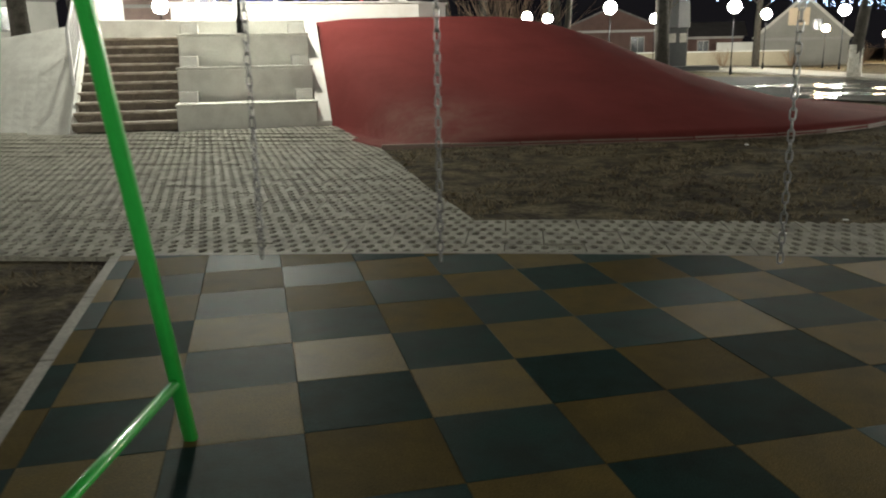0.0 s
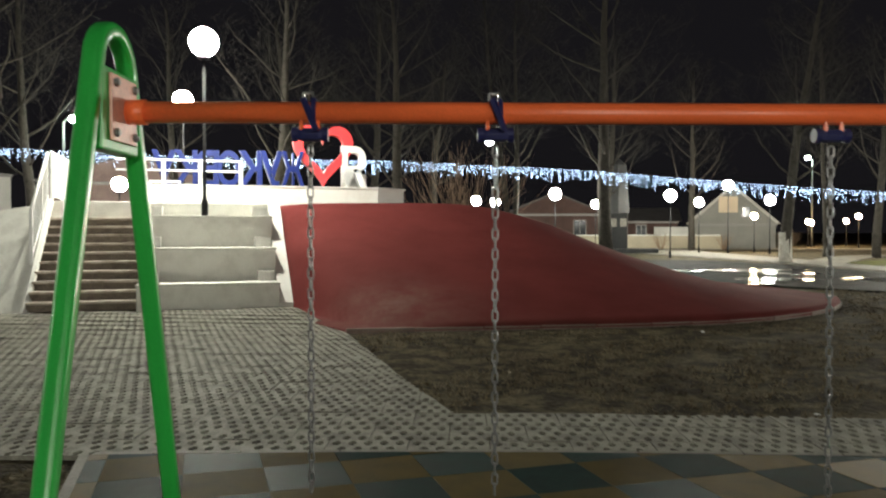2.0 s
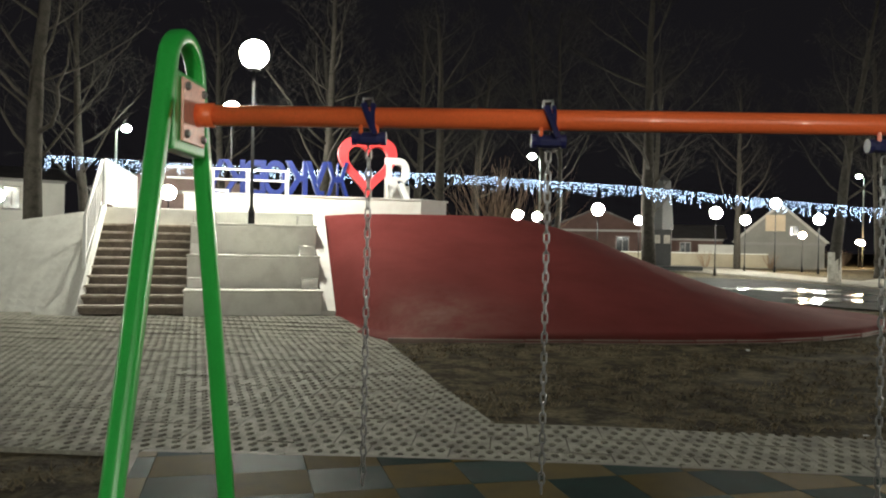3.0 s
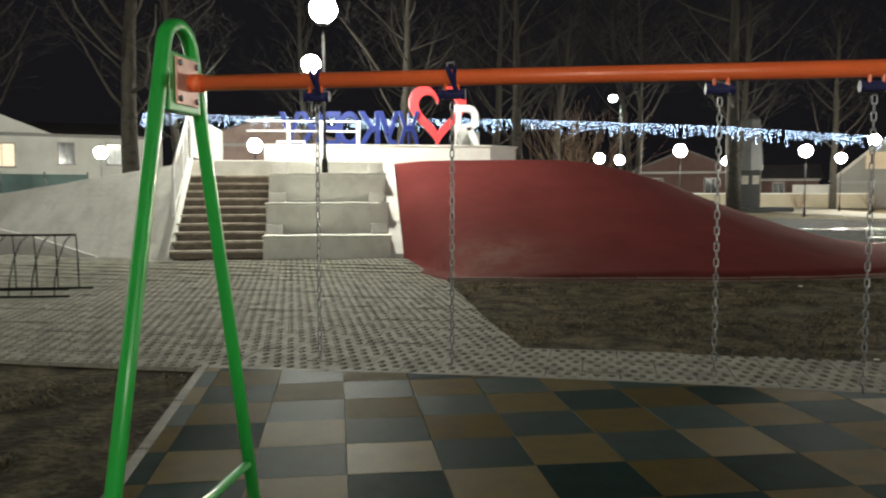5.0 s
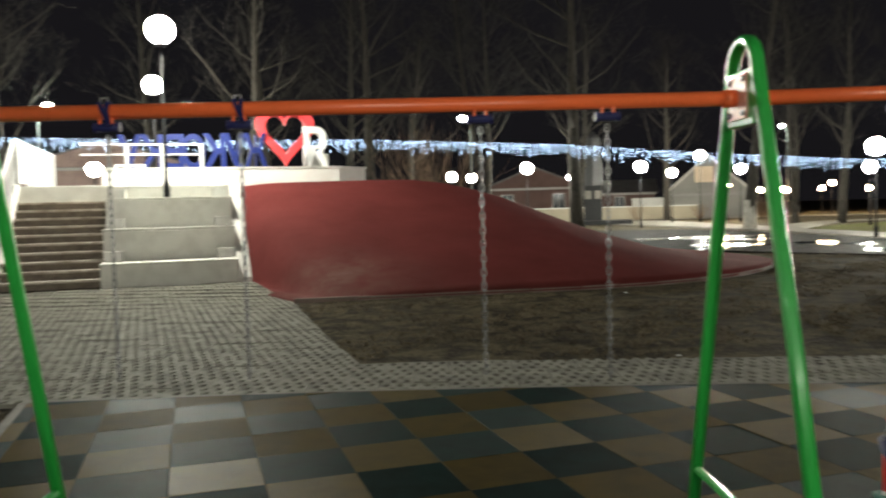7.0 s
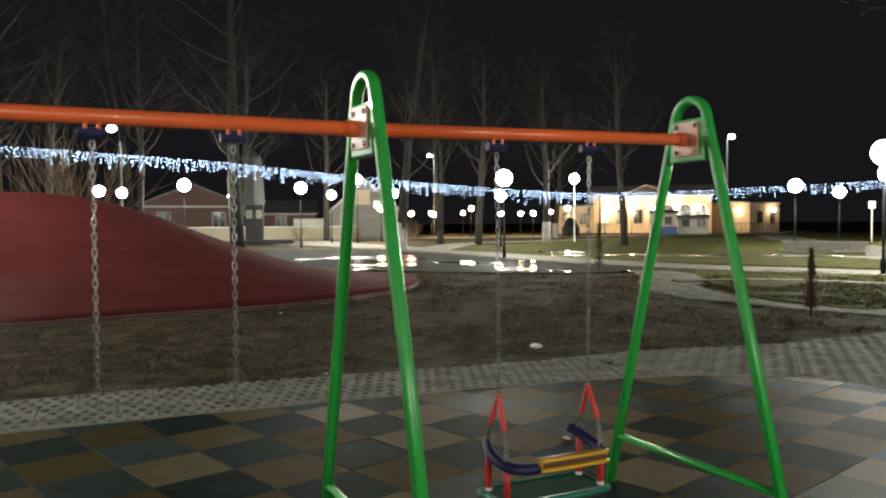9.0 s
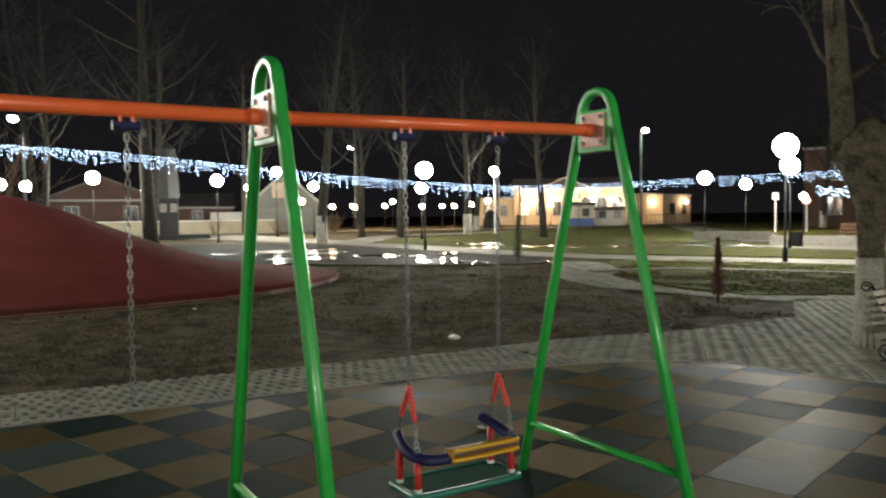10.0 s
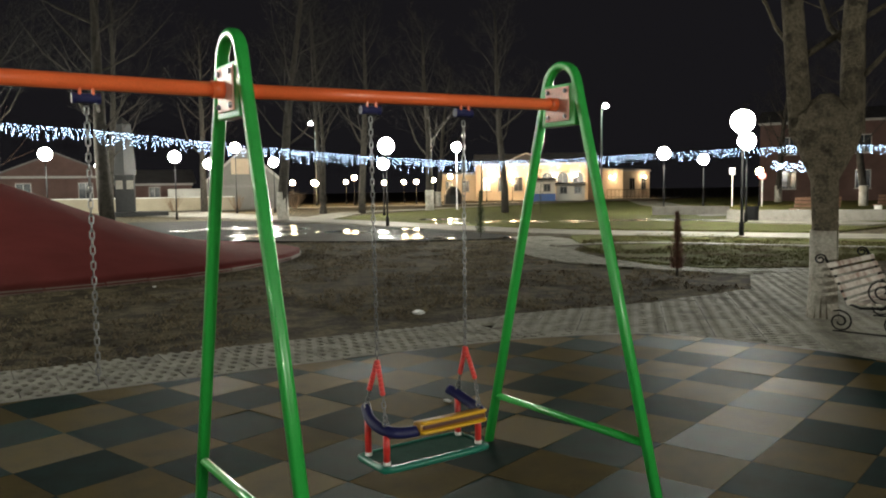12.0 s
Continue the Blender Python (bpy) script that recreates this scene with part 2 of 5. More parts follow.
def tube(points, radius, sides=8, bm=None, closed=False, flat=1.0):
    """A pipe along points; radius may be a list. flat squeezes it along its second axis."""
    bm = bm or bmesh.new()
    pts = [Vector(p) for p in points]
    rad = radius if isinstance(radius, (list, tuple)) else [radius] * len(pts)
    rings, up = [], None
    for i, p in enumerate(pts):
        if closed:
            d = pts[(i + 1) % len(pts)] - pts[i - 1]
        else:
            d = pts[min(i + 1, len(pts) - 1)] - pts[max(i - 1, 0)]
        d.normalize()
        if up is None:
            up = d.orthogonal().normalized()
        up = (up - d * up.dot(d)).normalized()
        side = d.cross(up)
        rings.append([bm.verts.new(p + rad[i] * (up * math.cos(2 * math.pi * k / sides) + side * flat * math.sin(2 * math.pi * k / sides))) for k in range(sides)])
    count = len(rings)
    for i in range(count if closed else count - 1):
        a, b = rings[i], rings[(i + 1) % count]
        for k in range(sides):
            bm.faces.new((a[k], a[(k + 1) % sides], b[(k + 1) % sides], b[k]))
    if not closed:
        bm.faces.new(rings[0][::-1])
        bm.faces.new(rings[-1])
    return bm


def lathe(profile, sides=16, bm=None):
    """A turned body from (radius, height) pairs."""
    bm = bm or bmesh.new()
    rings = [[bm.verts.new((r * math.cos(2 * math.pi * k / sides), r * math.sin(2 * math.pi * k / sides), z)) for k in range(sides)] for r, z in profile]
    for a, b in zip(rings, rings[1:]):
        for k in range(sides):
            bm.faces.new((a[k], a[(k + 1) % sides], b[(k + 1) % sides], b[k]))
    bm.faces.new(rings[0][::-1])
    bm.faces.new(rings[-1])
    return bm


def prism(outline, z0, z1, bm=None, bevel=0.0):
    """An upright prism over a flat outline of (x, y)."""
    one = bmesh.new()
    low = [one.verts.new((x, y, z0)) for x, y in outline]
    f = one.faces.new(low)
    f.normal_update()
    if f.normal.z > 0:
        f.normal_flip()
    up = bmesh.ops.extrude_face_region(one, geom=[f])
    bmesh.ops.translate(one, vec=(0, 0, z1 - z0), verts=[g for g in up["geom"] if isinstance(g, bmesh.types.BMVert)])
    bmesh.ops.recalc_face_normals(one, faces=one.faces[:])
    if bevel:
        edges = [e for e in one.edges if all(abs(v.co.z - z1) < 1e-6 for v in e.verts)]
        bmesh.ops.bevel(one, geom=edges, offset=bevel, segments=1, affect="EDGES")
    return join(bm, one)


def arc(cx, cz, r, a0, a1, n):
    return [(cx + r * math.cos(radians(a0 + (a1 - a0) * i / n)), cz + r * math.sin(radians(a0 + (a1 - a0) * i / n))) for i in range(n + 1)]


def smooth_line(points, n=6):
    """A rounded line through points (Catmull-Rom)."""
    p = [Vector(points[0])] + [Vector(q) for q in points] + [Vector(points[-1])]
    out = []
    for i in range(1, len(p) - 2):
        for k in range(n):
            t = k / n
            out.append(tuple(0.5 * ((2 * p[i]) + (p[i + 1] - p[i - 1]) * t + (2 * p[i - 1] - 5 * p[i] + 4 * p[i + 1] - p[i + 2]) * t * t + (3 * p[i] - p[i - 1] - 3 * p[i + 1] + p[i + 2]) * t ** 3)))
    out.append(tuple(p[-2]))
    return out


# ---- ground ----
bm = bmesh.new()
bmesh.ops.create_grid(bm, x_segments=160, y_segments=160, size=60)
for v in bm.verts:
    v.co += Vector((15, 45, 0))
    near = min(1.0, max(0.0, (v.co - Vector((4, -2, 0))).length / 6 - 0.4))
    v.co.z = -0.044 + 0.022 * near * noise.noise(v.co * 0.35)
far = 900.0
bm2 = bmesh.new()
for r0 in (0,):
    vs = [bm2.verts.new(p) for p in ((-far, -far, -0.12), (far, -far, -0.12), (far, far, -0.12), (-far, far, -0.12))]
    bm2.faces.new(vs)
bm = join(bm, bm2)
solid("ground", bm, SOIL, "wet dark soil with thin winter grass", "ground", kind="structure", smooth=True)


# ---- swing set ----
FLANGE = mat("pale_orange_flange", (0.80, 0.42, 0.33), 0.4, vary=0.15, scale=12, bump=0.05)
BEAM_Y, BEAM_Z = -2.81, 1.846


swing_set = thing("swing_set", pose(0, BEAM_Y, 0), "two-bay swing set of green steel A-frames and an orange beam", "swing set")


def square_tube(points, r, bm=None):
    """A bent steel section with flat sides and rounded corners, in the plane x = 0."""
    bm = bm or bmesh.new()
    pts = [Vector(p) for p in points]
    rings = []
    for i, p in enumerate(pts):
        d = (pts[min(i + 1, len(pts) - 1)] - pts[max(i - 1, 0)]).normalized()
        side = Vector((1, 0, 0))
        nrm = d.cross(side)
        ring = []
        for k in range(16):
            a = 2 * math.pi * (k + 0.5) / 16
            c, q = math.cos(a), math.sin(a)
            f = (abs(c) ** 4 + abs(q) ** 4) ** -0.25
            ring.append(bm.verts.new(p + r * f * (side * c * 1.05 + nrm * q * 0.88)))
        rings.append(ring)
    for a, b in zip(rings, rings[1:]):
        for k in range(16):
            bm.faces.new((a[k], a[(k + 1) % 16], b[(k + 1) % 16], b[k]))
    bm.faces.new(rings[0][::-1])
    bm.faces.new(rings[-1])
    bmesh.ops.recalc_face_normals(bm, faces=bm.faces[:])
    return bm


def a_frame(x, lift=0.0, shift=0.0, foot=0.625, crown=1.93, lean=0.0):
    """A green A-frame of bent tube: two raking legs under a round head, a low tie bar and the plate that holds the beam."""
    at = pose(x, shift, lift)
    r, zc = 0.108, crown
    head = [(a + lean, b) for a, b in arc(0, zc, r, 8, 172, 14)]
    path = [(0, foot, -lift), (0, (foot + head[0][0]) / 2, zc / 2)] + [(0, a, b) for a, b in head] + [(0, -(foot + head[0][0]) / 2, zc / 2), (0, -foot, -lift)]
    part("leg_frame", square_tube(path, 0.0232), GREEN, swing_set, smooth=True).matrix_basis = at
    y = 0.115 + (foot - 0.115) * (zc - 0.26) / zc
    part("tie_bar", tube([(0, -y, 0.26), (0, 0, 0.26), (0, y, 0.26)], 0.019, 10), GREEN, swing_set, smooth=True).matrix_basis = at
    plate = part("head_plate", box((0.05, 0.235, 0.205), (0, 0, BEAM_Z - 0.005), 0.006), GREEN, swing_set)
    plate.matrix_basis = at
    for s in (-1, 1):
        part("beam_flange", box((0.008, 0.165, 0.165), (s * 0.031, 0, BEAM_Z), 0.003), FLANGE, plate, "pale orange bolted flange")
        for a in (-1, 1):
            for b in (-1, 1):
                bmb = lathe([(0.011, 0), (0.011, 0.008), (0.006, 0.011)], 6)
                bmesh.ops.transform(bmb, matrix=pose(s * 0.035, a * 0.062, BEAM_Z + b * 0.062, 0, 90 * s, 0), verts=bmb.verts)
                part("bolt", bmb, STEEL, plate)


AX, BX, CX = 1.225, 4.08, 5.765
a_frame(AX, 0, -0.02, 0.645, 1.94)
a_frame(BX, 0, -0.015, 0.625, 1.95, 0.014)
a_frame(CX, 0.026, -0.01)
for a, b, za, zb in ((AX, BX, BEAM_Z, BEAM_Z), (BX, CX, BEAM_Z, BEAM_Z + 0.026)):
    ends = [Vector((a + 0.036, 0, za)), Vector((b - 0.036, 0, zb))]
    beam = part("beam", tube([ends[0], (ends[0] + ends[1]) / 2, ends[1]], 0.028, 16), ORANGE, swing_set, "orange painted tube beam", smooth=True)
    for e, d in ((ends[0], 0.045), (ends[1], -0.045)):
        part("beam_socket", tube([e, e + Vector((d, 0, 0))], 0.0325, 16), ORANGE, beam, smooth=True)


# ---- red mound and stage ----
def lerp_table(table, x):
    for (x0, y0), (x1, y1) in zip(table, table[1:]):
        if x <= x1:
            s = min(1, max(0, (x - x0) / (x1 - x0)))
            return y0 + (y1 - y0) * s
    return table[-1][1]


FRONT = [(2.3, 8.6), (2.75, 6.85), (4.9, 6.55), (7.7, 6.18), (9.2, 6.18), (10.3, 6.42), (11.5, 6.85), (12.6, 7.47), (13.5, 8.2), (14.1, 8.9), (14.6, 10.0), (14.8, 12.0)]
CREST = [(2.0, 2.15), (6.6, 2.14), (7.4, 2.06), (8.3, 1.87), (9.2, 1.61), (10.2, 1.24), (11.2, 0.86), (12.2, 0.46), (13.2, 0.15), (14.2, 0.02), (14.8, 0.0)]


def mound_height(u, v):
    h = lerp_table(CREST, u)
    f = lerp_table(FRONT, u)
    front = h * min(1, max(0, (v - f) / (13.3 - f)))
    side = 2.12 * (v - 10.5) / 2.8 + max(0, u - 2.28) * 2.6 + 0.1
    low = min(front, h)
    k = 0.7
    mixed = (low + side - math.sqrt((low - side) ** 2 + k * k)) / 2 + 0.1
    back = min(1, max(0, (v - 17.5) / 2.5))
    return max(0, mixed) * (1 - back ** 2)


bm = bmesh.new()
nu, nv = 120, 80
grid = {}
for i in range(nu + 1):
    u = 2.28 + (14.8 - 2.28) * (i / nu) ** 1.15
    f = lerp_table(FRONT, u)
    for j in range(nv + 1):
        v = f - 0.05 if j == 0 else f + (20.0 - f) * ((j - 1) / (nv - 1))
        grid[i, j] = bm.verts.new(uv(u, v, -0.01 if j == 0 else mound_height(u, v) + 0.004 + 0.006 * noise.noise(Vector((u, v, 0)) * 1.7)))
for i in range(nu):
    for j in range(nv):
        bm.faces.new((grid[i, j], grid[i + 1, j], grid[i + 1, j + 1], grid[i, j + 1]))
mound = solid("play_mound", bm, RUBBER_RED, "dark red rubber-coated play mound rising to the stage", "mound", kind="structure", smooth=True)
for (u0, v0), (u1, v1) in zip(FRONT[1:], FRONT[2:]):
    d = Vector((u1 - u0, v1 - v0))
    count = max(1, round(d.length / 1.0))
    for i in range(count):
        a = uv(u0 + d.x * i / count, v0 + d.y * i / count)
        b = uv(u0 + d.x * (i + 1) / count, v0 + d.y * (i + 1) / count)
        e = b - a
        ob = part("kerbstone", box((e.length - 0.012, 0.08, 0.2), (0, 0, 0), 0.012), KERB_PINK, mound)
        ob.matrix_basis = pose((a.x + b.x) / 2, (a.y + b.y) / 2, -0.072 + 0.012 * random.random(), 0, 0, math.degrees(math.atan2(e.y, e.x)) + random.uniform(-0.6, 0.6))

stairs = thing("stairs", STAGE, "worn grey-brown concrete stairs up to the stage", "stairs", kind="structure")
for i in range(10):
    d = 13.6 - (10.5 + 0.28 * i)
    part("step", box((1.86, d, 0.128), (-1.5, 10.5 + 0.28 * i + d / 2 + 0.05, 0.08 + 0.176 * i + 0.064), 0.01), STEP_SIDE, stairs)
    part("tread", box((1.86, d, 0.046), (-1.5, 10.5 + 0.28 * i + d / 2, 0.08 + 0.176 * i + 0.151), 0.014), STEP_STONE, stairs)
part("top_wall", box((1.9, 0.3, 0.42), (-1.5, 13.45, 1.99), 0.02), CONCRETE, stairs, "pale concrete kerb wall above the stairs")

tiers = thing("seat_terrace", STAGE, "pale concrete seating terrace with tall tiers", "terrace", kind="structure")
for v0, z0, z1 in ((10.5, 0.0, 0.50), (11.3, 0.47, 1.17), (12.15, 1.14, 1.83), (13.05, 1.8, 2.17)):
    t = part("tier", box((2.63, 14.4 - v0, z1 - z0), (0.757, (14.4 + v0) / 2, (z0 + z1) / 2), 0.02), CONCRETE, tiers)
    if v0 < 13:
        part("seat_slab", box((2.66, 0.88, 0.05), (0.757, v0 + 0.40, z1 + 0.022), 0.012), CONCRETE, t)
        part("half_step", box((0.36, 0.26, 0.26), (-0.36, v0 + 0.67, z1 + 0.13), 0.015), CONCRETE_WHITE, t, "whitewashed half step")
        part("half_step", box((0.34, 0.26, 0.26), (1.86, v0 + 0.67, z1 + 0.13), 0.015), CONCRETE_WHITE, t, "whitewashed half step")
bm = bmesh.new()
sec = [(10.38, 0.0), (10.72, 0.0), (13.55, 2.0), (13.55, 2.2), (13.2, 2.2), (10.38, 0.16)]
ends = [[bm.verts.new((u, v, z)) for v, z in sec] for u in (2.06, 2.33)]
bm.faces.new(ends[0][::-1])
bm.faces.new(ends[1])
for k in range(len(sec)):
    bm.faces.new((ends[0][k], ends[0][(k + 1) % 6], ends[1][(k + 1) % 6], ends[1][k]))
bmesh.ops.recalc_face_normals(bm, faces=bm.faces[:])
part("cheek", bm, CONCRETE_WHITE, tiers, "whitewashed sloping cheek")

bank = thing("bank_wall", STAGE, "pale stained concrete cladding of the bank beside the stairs", "retaining wall", kind="structure")
bm = bmesh.new()
A, B, C, D = Vector((-2.45, 10.45, -0.1)), Vector((-2.45, 13.25, 2.14)), Vector((-8.35, 15.75, 1.3)), Vector((-8.35, 15.35, -0.1))
n1, n2 = 26, 16
g = {}
for i in range(n1 + 1):
    for j in range(n2 + 1):
        s, t = i / n1, j / n2
        p = A.lerp(D, s).lerp(B.lerp(C, s), t)
        g[i, j] = bm.verts.new(p + Vector((0, -0.05, 0.02)) * noise.noise(p * 1.1))
for i in range(n1):
    for j in range(n2):
        bm.faces.new((g[i, j], g[i, j + 1], g[i + 1, j + 1], g[i + 1, j]))
geo = bmesh.ops.extrude_face_region(bm, geom=bm.faces[:])
bmesh.ops.translate(bm, vec=(0, 0.35, -0.05), verts=[x for x in geo["geom"] if isinstance(x, bmesh.types.BMVert)])
bmesh.ops.recalc_face_normals(bm, faces=bm.faces[:])
part("cladding", bm, CONCRETE, bank, smooth=False)
bm = bmesh.new()
sec = [A.lerp(B, t) + Vector((0.0, -0.02, 0.05)) for t in (0, 0.25, 0.5, 0.75, 1)]
part("edge_strip", tube(sec, 0.07, 6), CONCRETE_WHITE, bank, "whitewashed edge")
bm = bmesh.new()
rim = [D + Vector((0.05, -0.10, 0.05)), D + Vector((0.05, -0.06, 0.80)), A.lerp(D, 0.62) + Vector((0, 0.0, 0.52)), A.lerp(D, 0.30) + Vector((0, -0.06, 0.16)), A.lerp(D, 0.30) + Vector((0, -0.10, 0.05))]
rings = [[bm.verts.new(p + Vector((0, off, 0))) for p in rim] for off in (-0.05, 0.12)]
bm.faces.new(rings[0])
bm.faces.new(rings[1][::-1])
for k in range(5):
    bm.faces.new((rings[0][k], rings[1][k], rings[1][(k + 1) % 5], rings[0][(k + 1) % 5]))
bmesh.ops.recalc_face_normals(bm, faces=bm.faces[:])
part("low_ledge", bm, CONCRETE_WHITE, bank, "whitewashed skirt at the foot of the bank")

platform = thing("stage_platform", STAGE, "raised concrete platform behind the stairs", "platform", kind="structure")
part("slab", prism([(-2.45, 13.58), (2.3, 13.58), (2.3, 15.9), (6.1, 15.9), (6.1, 19.0), (-2.6, 19.0)], -0.2, 2.168, bevel=0.02), CONCRETE, platform)
plinth = thing("letter_plinth", STAGE, "white concrete plinth under the letters", "plinth", kind="structure")
part("block", prism([(-1.0, 16.2), (5.3, 16.2), (6.2, 16.9), (6.2, 18.2), (-1.0, 18.2)], 2.1, 2.72, bevel=0.02), CONCRETE_WHITE, plinth)
part("cap", prism([(-1.04, 16.16), (5.32, 16.16), (6.25, 16.88), (6.25, 18.24), (-1.04, 18.24)], 2.722, 2.76, bevel=0.01), CONCRETE_WHITE, plinth)
part("end_block", box((0.5, 1.0, 0.42), (4.9, 17.6, 2.97), 0.02), CONCRETE_WHITE, plinth)


# ---- sign letters and heart ----
def letter_mesh(char, size, depth):
    cu = bpy.data.curves.new("glyph", "FONT")
    cu.body, cu.size, cu.extrude, cu.offset, cu.align_x = char, size, depth / 2, 0.02, "CENTER"
    cu.bevel_depth, cu.resolution_u = 0.012, 4
    ob = new("glyph", cu)
    me = bpy.data.meshes.new_from_object(ob.evaluated_get(bpy.context.evaluated_depsgraph_get()))
    bpy.data.objects.remove(ob)
    return me


def letter(char, u, v, height, width, material, label, turn=180):
    me = letter_mesh(char, 1.38 * height, 0.26)
    xs = [p.co.x for p in me.vertices]
    ys = [p.co.y for p in me.vertices]
    w, h, low = max(xs) - min(xs), max(ys) - min(ys), min(ys)
    mid = (max(xs) + min(xs)) / 2
    for p in me.vertices:
        p.co = Vector(((p.co.x - mid) * width / w, (p.co.y - low) * height / h, p.co.z))
    me.materials.clear()
    me.materials.append(material)
    ob = new("sign_letter", me)
    ob.matrix_basis = STAGE @ pose(u, v, 2.761, 90, 0, turn)
    return tagged(ob, label, "letter", "letters of the town sign")


for k, char in enumerate("ЖУКОВКУ"):
    letter(char, 3.02 - 0.56 * k, 16.75 + 0.10 * k, 0.98, 0.62, BLUE, "blue painted sign letter seen from behind, on white plinth")
letter("Я", 4.75, 16.85, 1.18, 0.72, WHITE, "white painted sign letter beside the red heart", 180)
heart = thing("sign_heart", STAGE @ pose(3.87, 16.85, 2.761), "large red open heart standing on the white plinth", "heart sign", "letters of the town sign")
outer, inner = [], []
for k in range(64):
    a = 2 * math.pi * k / 64
    x = 16 * math.sin(a) ** 3
    z = 13 * math.cos(a) - 5 * math.cos(2 * a) - 2 * math.cos(3 * a) - math.cos(4 * a)
    outer.append((x / 32 * 1.66, (z + 17) / 29.0 * 1.72))
    inner.append((x / 32 * 1.12, (z + 17) / 29.0 * 1.12 + 0.36))
bm = bmesh.new()
rings = [[bm.verts.new((x, y, z)) for x, z in ring] for y, ring in ((-0.13, outer), (0.13, outer), (0.13, inner), (-0.13, inner))]
for a, b in ((0, 1), (1, 2), (2, 3), (3, 0)):
    for k in range(64):
        bm.faces.new((rings[a][k], rings[a][(k + 1) % 64], rings[b][(k + 1) % 64], rings[b][k]))
bmesh.ops.recalc_face_normals(bm, faces=bm.faces[:])
part("frame", bm, HEART_RED, heart)


# ---- railings on the stage ----
def railing(name, points, label, gap=0.13, height=1.05, posts=None, balusters=True):
    """A white rail along points in stage places: handrail, low rail, posts and balusters."""
    top = thing(name, STAGE, label, "railing", "railings of the stage")
    up = Vector((0, 0, height))
    pts = [Vector(p) for p in points]
    part("handrail", tube([p + up for p in pts], 0.03, 8), WHITE, top, smooth=True)
    part("low_rail", tube([p + Vector((0, 0, 0.14)) for p in pts], 0.02, 6), WHITE, top)
    for a, b in zip(pts, pts[1:]):
        n = max(1, round((b - a).length / gap))
        for i in range(n + 1):
            p = a.lerp(b, i / n)
            big = i % max(1, round(1.2 / gap)) == 0
            if big:
                part("post", box((0.06, 0.06, height), p + up / 2, 0.006), WHITE, top)
            elif balusters:
                part("baluster", box((0.022, 0.022, height - 0.16), p + Vector((0, 0, 0.16 + (height - 0.16) / 2)), 0), WHITE, top)
    return top


railing("stair_railing", [(-2.52, 11.6, 0.9), (-2.52, 13.4, 2.17)], "white and dark steel handrail sloping beside the stairs", 0.16, 1.05)
railing("stage_railing", [(-2.5, 13.7, 2.17), (-2.5, 18.8, 2.17)], "white steel railing with close balusters along the stage", 0.14, 1.1)
front = thing("stage_railing", STAGE, "low white steel railing with wide posts on the terrace", "railing", "railings of the stage")
for u in (-0.2, 0.60, 1.50):
    part("post", box((0.09, 0.06, 1.03), (u, 13.75, 2.68), 0.006), WHITE, front)
for z in (3.17, 2.93):
    part("rail", tube([(-1.2, 13.75, z), (0.5, 13.75, z), (1.52, 13.75, z)], 0.022, 6), WHITE, front)
seatf = thing("white_frame", STAGE @ pose(-0.25, 15.6, 2.17), "small white steel tube frame standing on the stage", "frame")
for x in (-0.35, 0.35):
    part("upright", box((0.05, 0.05, 0.62), (x, 0, 0.31), 0.005), WHITE, seatf)
for z in (0.40, 0.62):
    part("crossbar", box((0.75, 0.05, 0.05), (0, 0, z), 0.005), WHITE, seatf)


# ---- lamps ----
def globe_lamp(x, y, z, base=0.0, label="black steel park lamp post with a lit white globe", r=0.22, warm=False, white_post=False, far=False):
    top = thing("park_lamp", pose(x, y, base), label, "street lamp", "park lamps")
    h = z - base
    m = WHITE if white_post else BLACK
    part("post", lathe([(0.075, 0), (0.075, 0.35), (0.05, 0.42), (0.038, 0.5), (0.032, h - r - 0.06)], 10), m, top, smooth=True)
    part("collar", lathe([(0.05, h - r - 0.07), (0.40 * r, h - r - 0.06), (0.50 * r, h - r - 0.03), (0.46 * r, h - r - 0.02), (0.3 * r, h - r + 0.02)], 14), m, top, "black dish under the globe")
    bm = bmesh.new()
    bmesh.ops.create_uvsphere(bm, u_segments=16, v_segments=10, radius=r)
    bmesh.ops.translate(bm, vec=(0, 0, h), verts=bm.verts)
    part("globe", bm, GLOBE_WARM if warm else GLOBE_FAR if far else GLOBE, top, "glowing white globe", smooth=True)
    return top


foot = uv(0.69, 12.86)
globe_lamp(foot.x, foot.y, 5.68, 1.83, "tall black lamp post with a lit globe on the seat terrace", 0.31)
globe_lamp(-7.8, 27.3, 6.85, 0, r=0.38)
LAMPS = [(-17.85, 39.4, 3.7), (-12.0, 31.5, 3.7), (-23.4, 36.85, 3.7), (-16.7, 14.9, 3.7), (5.5, 50.4, 3.7), (7.1, 53.2, 3.7), (9.46, 40.55, 3.7),
         (15.4, 57.2, 3.7), (16.3, 41.0, 3.65), (22.1, 52.8, 3.7), (25.7, 49.0, 3.7), (19.8, 22.75, 3.34), (27.2, 35.7, 3.11), (23.08, 8.15, 3.3),
         (30.2, 12.9, 3.18), (37.6, 23.1, 3.3), (46.8, 27.5, 3.24)]
for x, y, z in LAMPS:
    globe_lamp(x, y, z, 0, r=0.33, far=True)
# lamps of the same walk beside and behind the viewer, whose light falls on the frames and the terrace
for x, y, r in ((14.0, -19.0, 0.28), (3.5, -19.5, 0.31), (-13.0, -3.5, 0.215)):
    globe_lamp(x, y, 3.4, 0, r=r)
globe_lamp(23.6, 51.1, 4.85, 0, r=0.34, far=True)
for x, y, z in ((37.9, 43.06, 4.72),):
    globe_lamp(x, y, z, 0, "tall white post with a lit globe", 0.34, white_post=True, far=True)


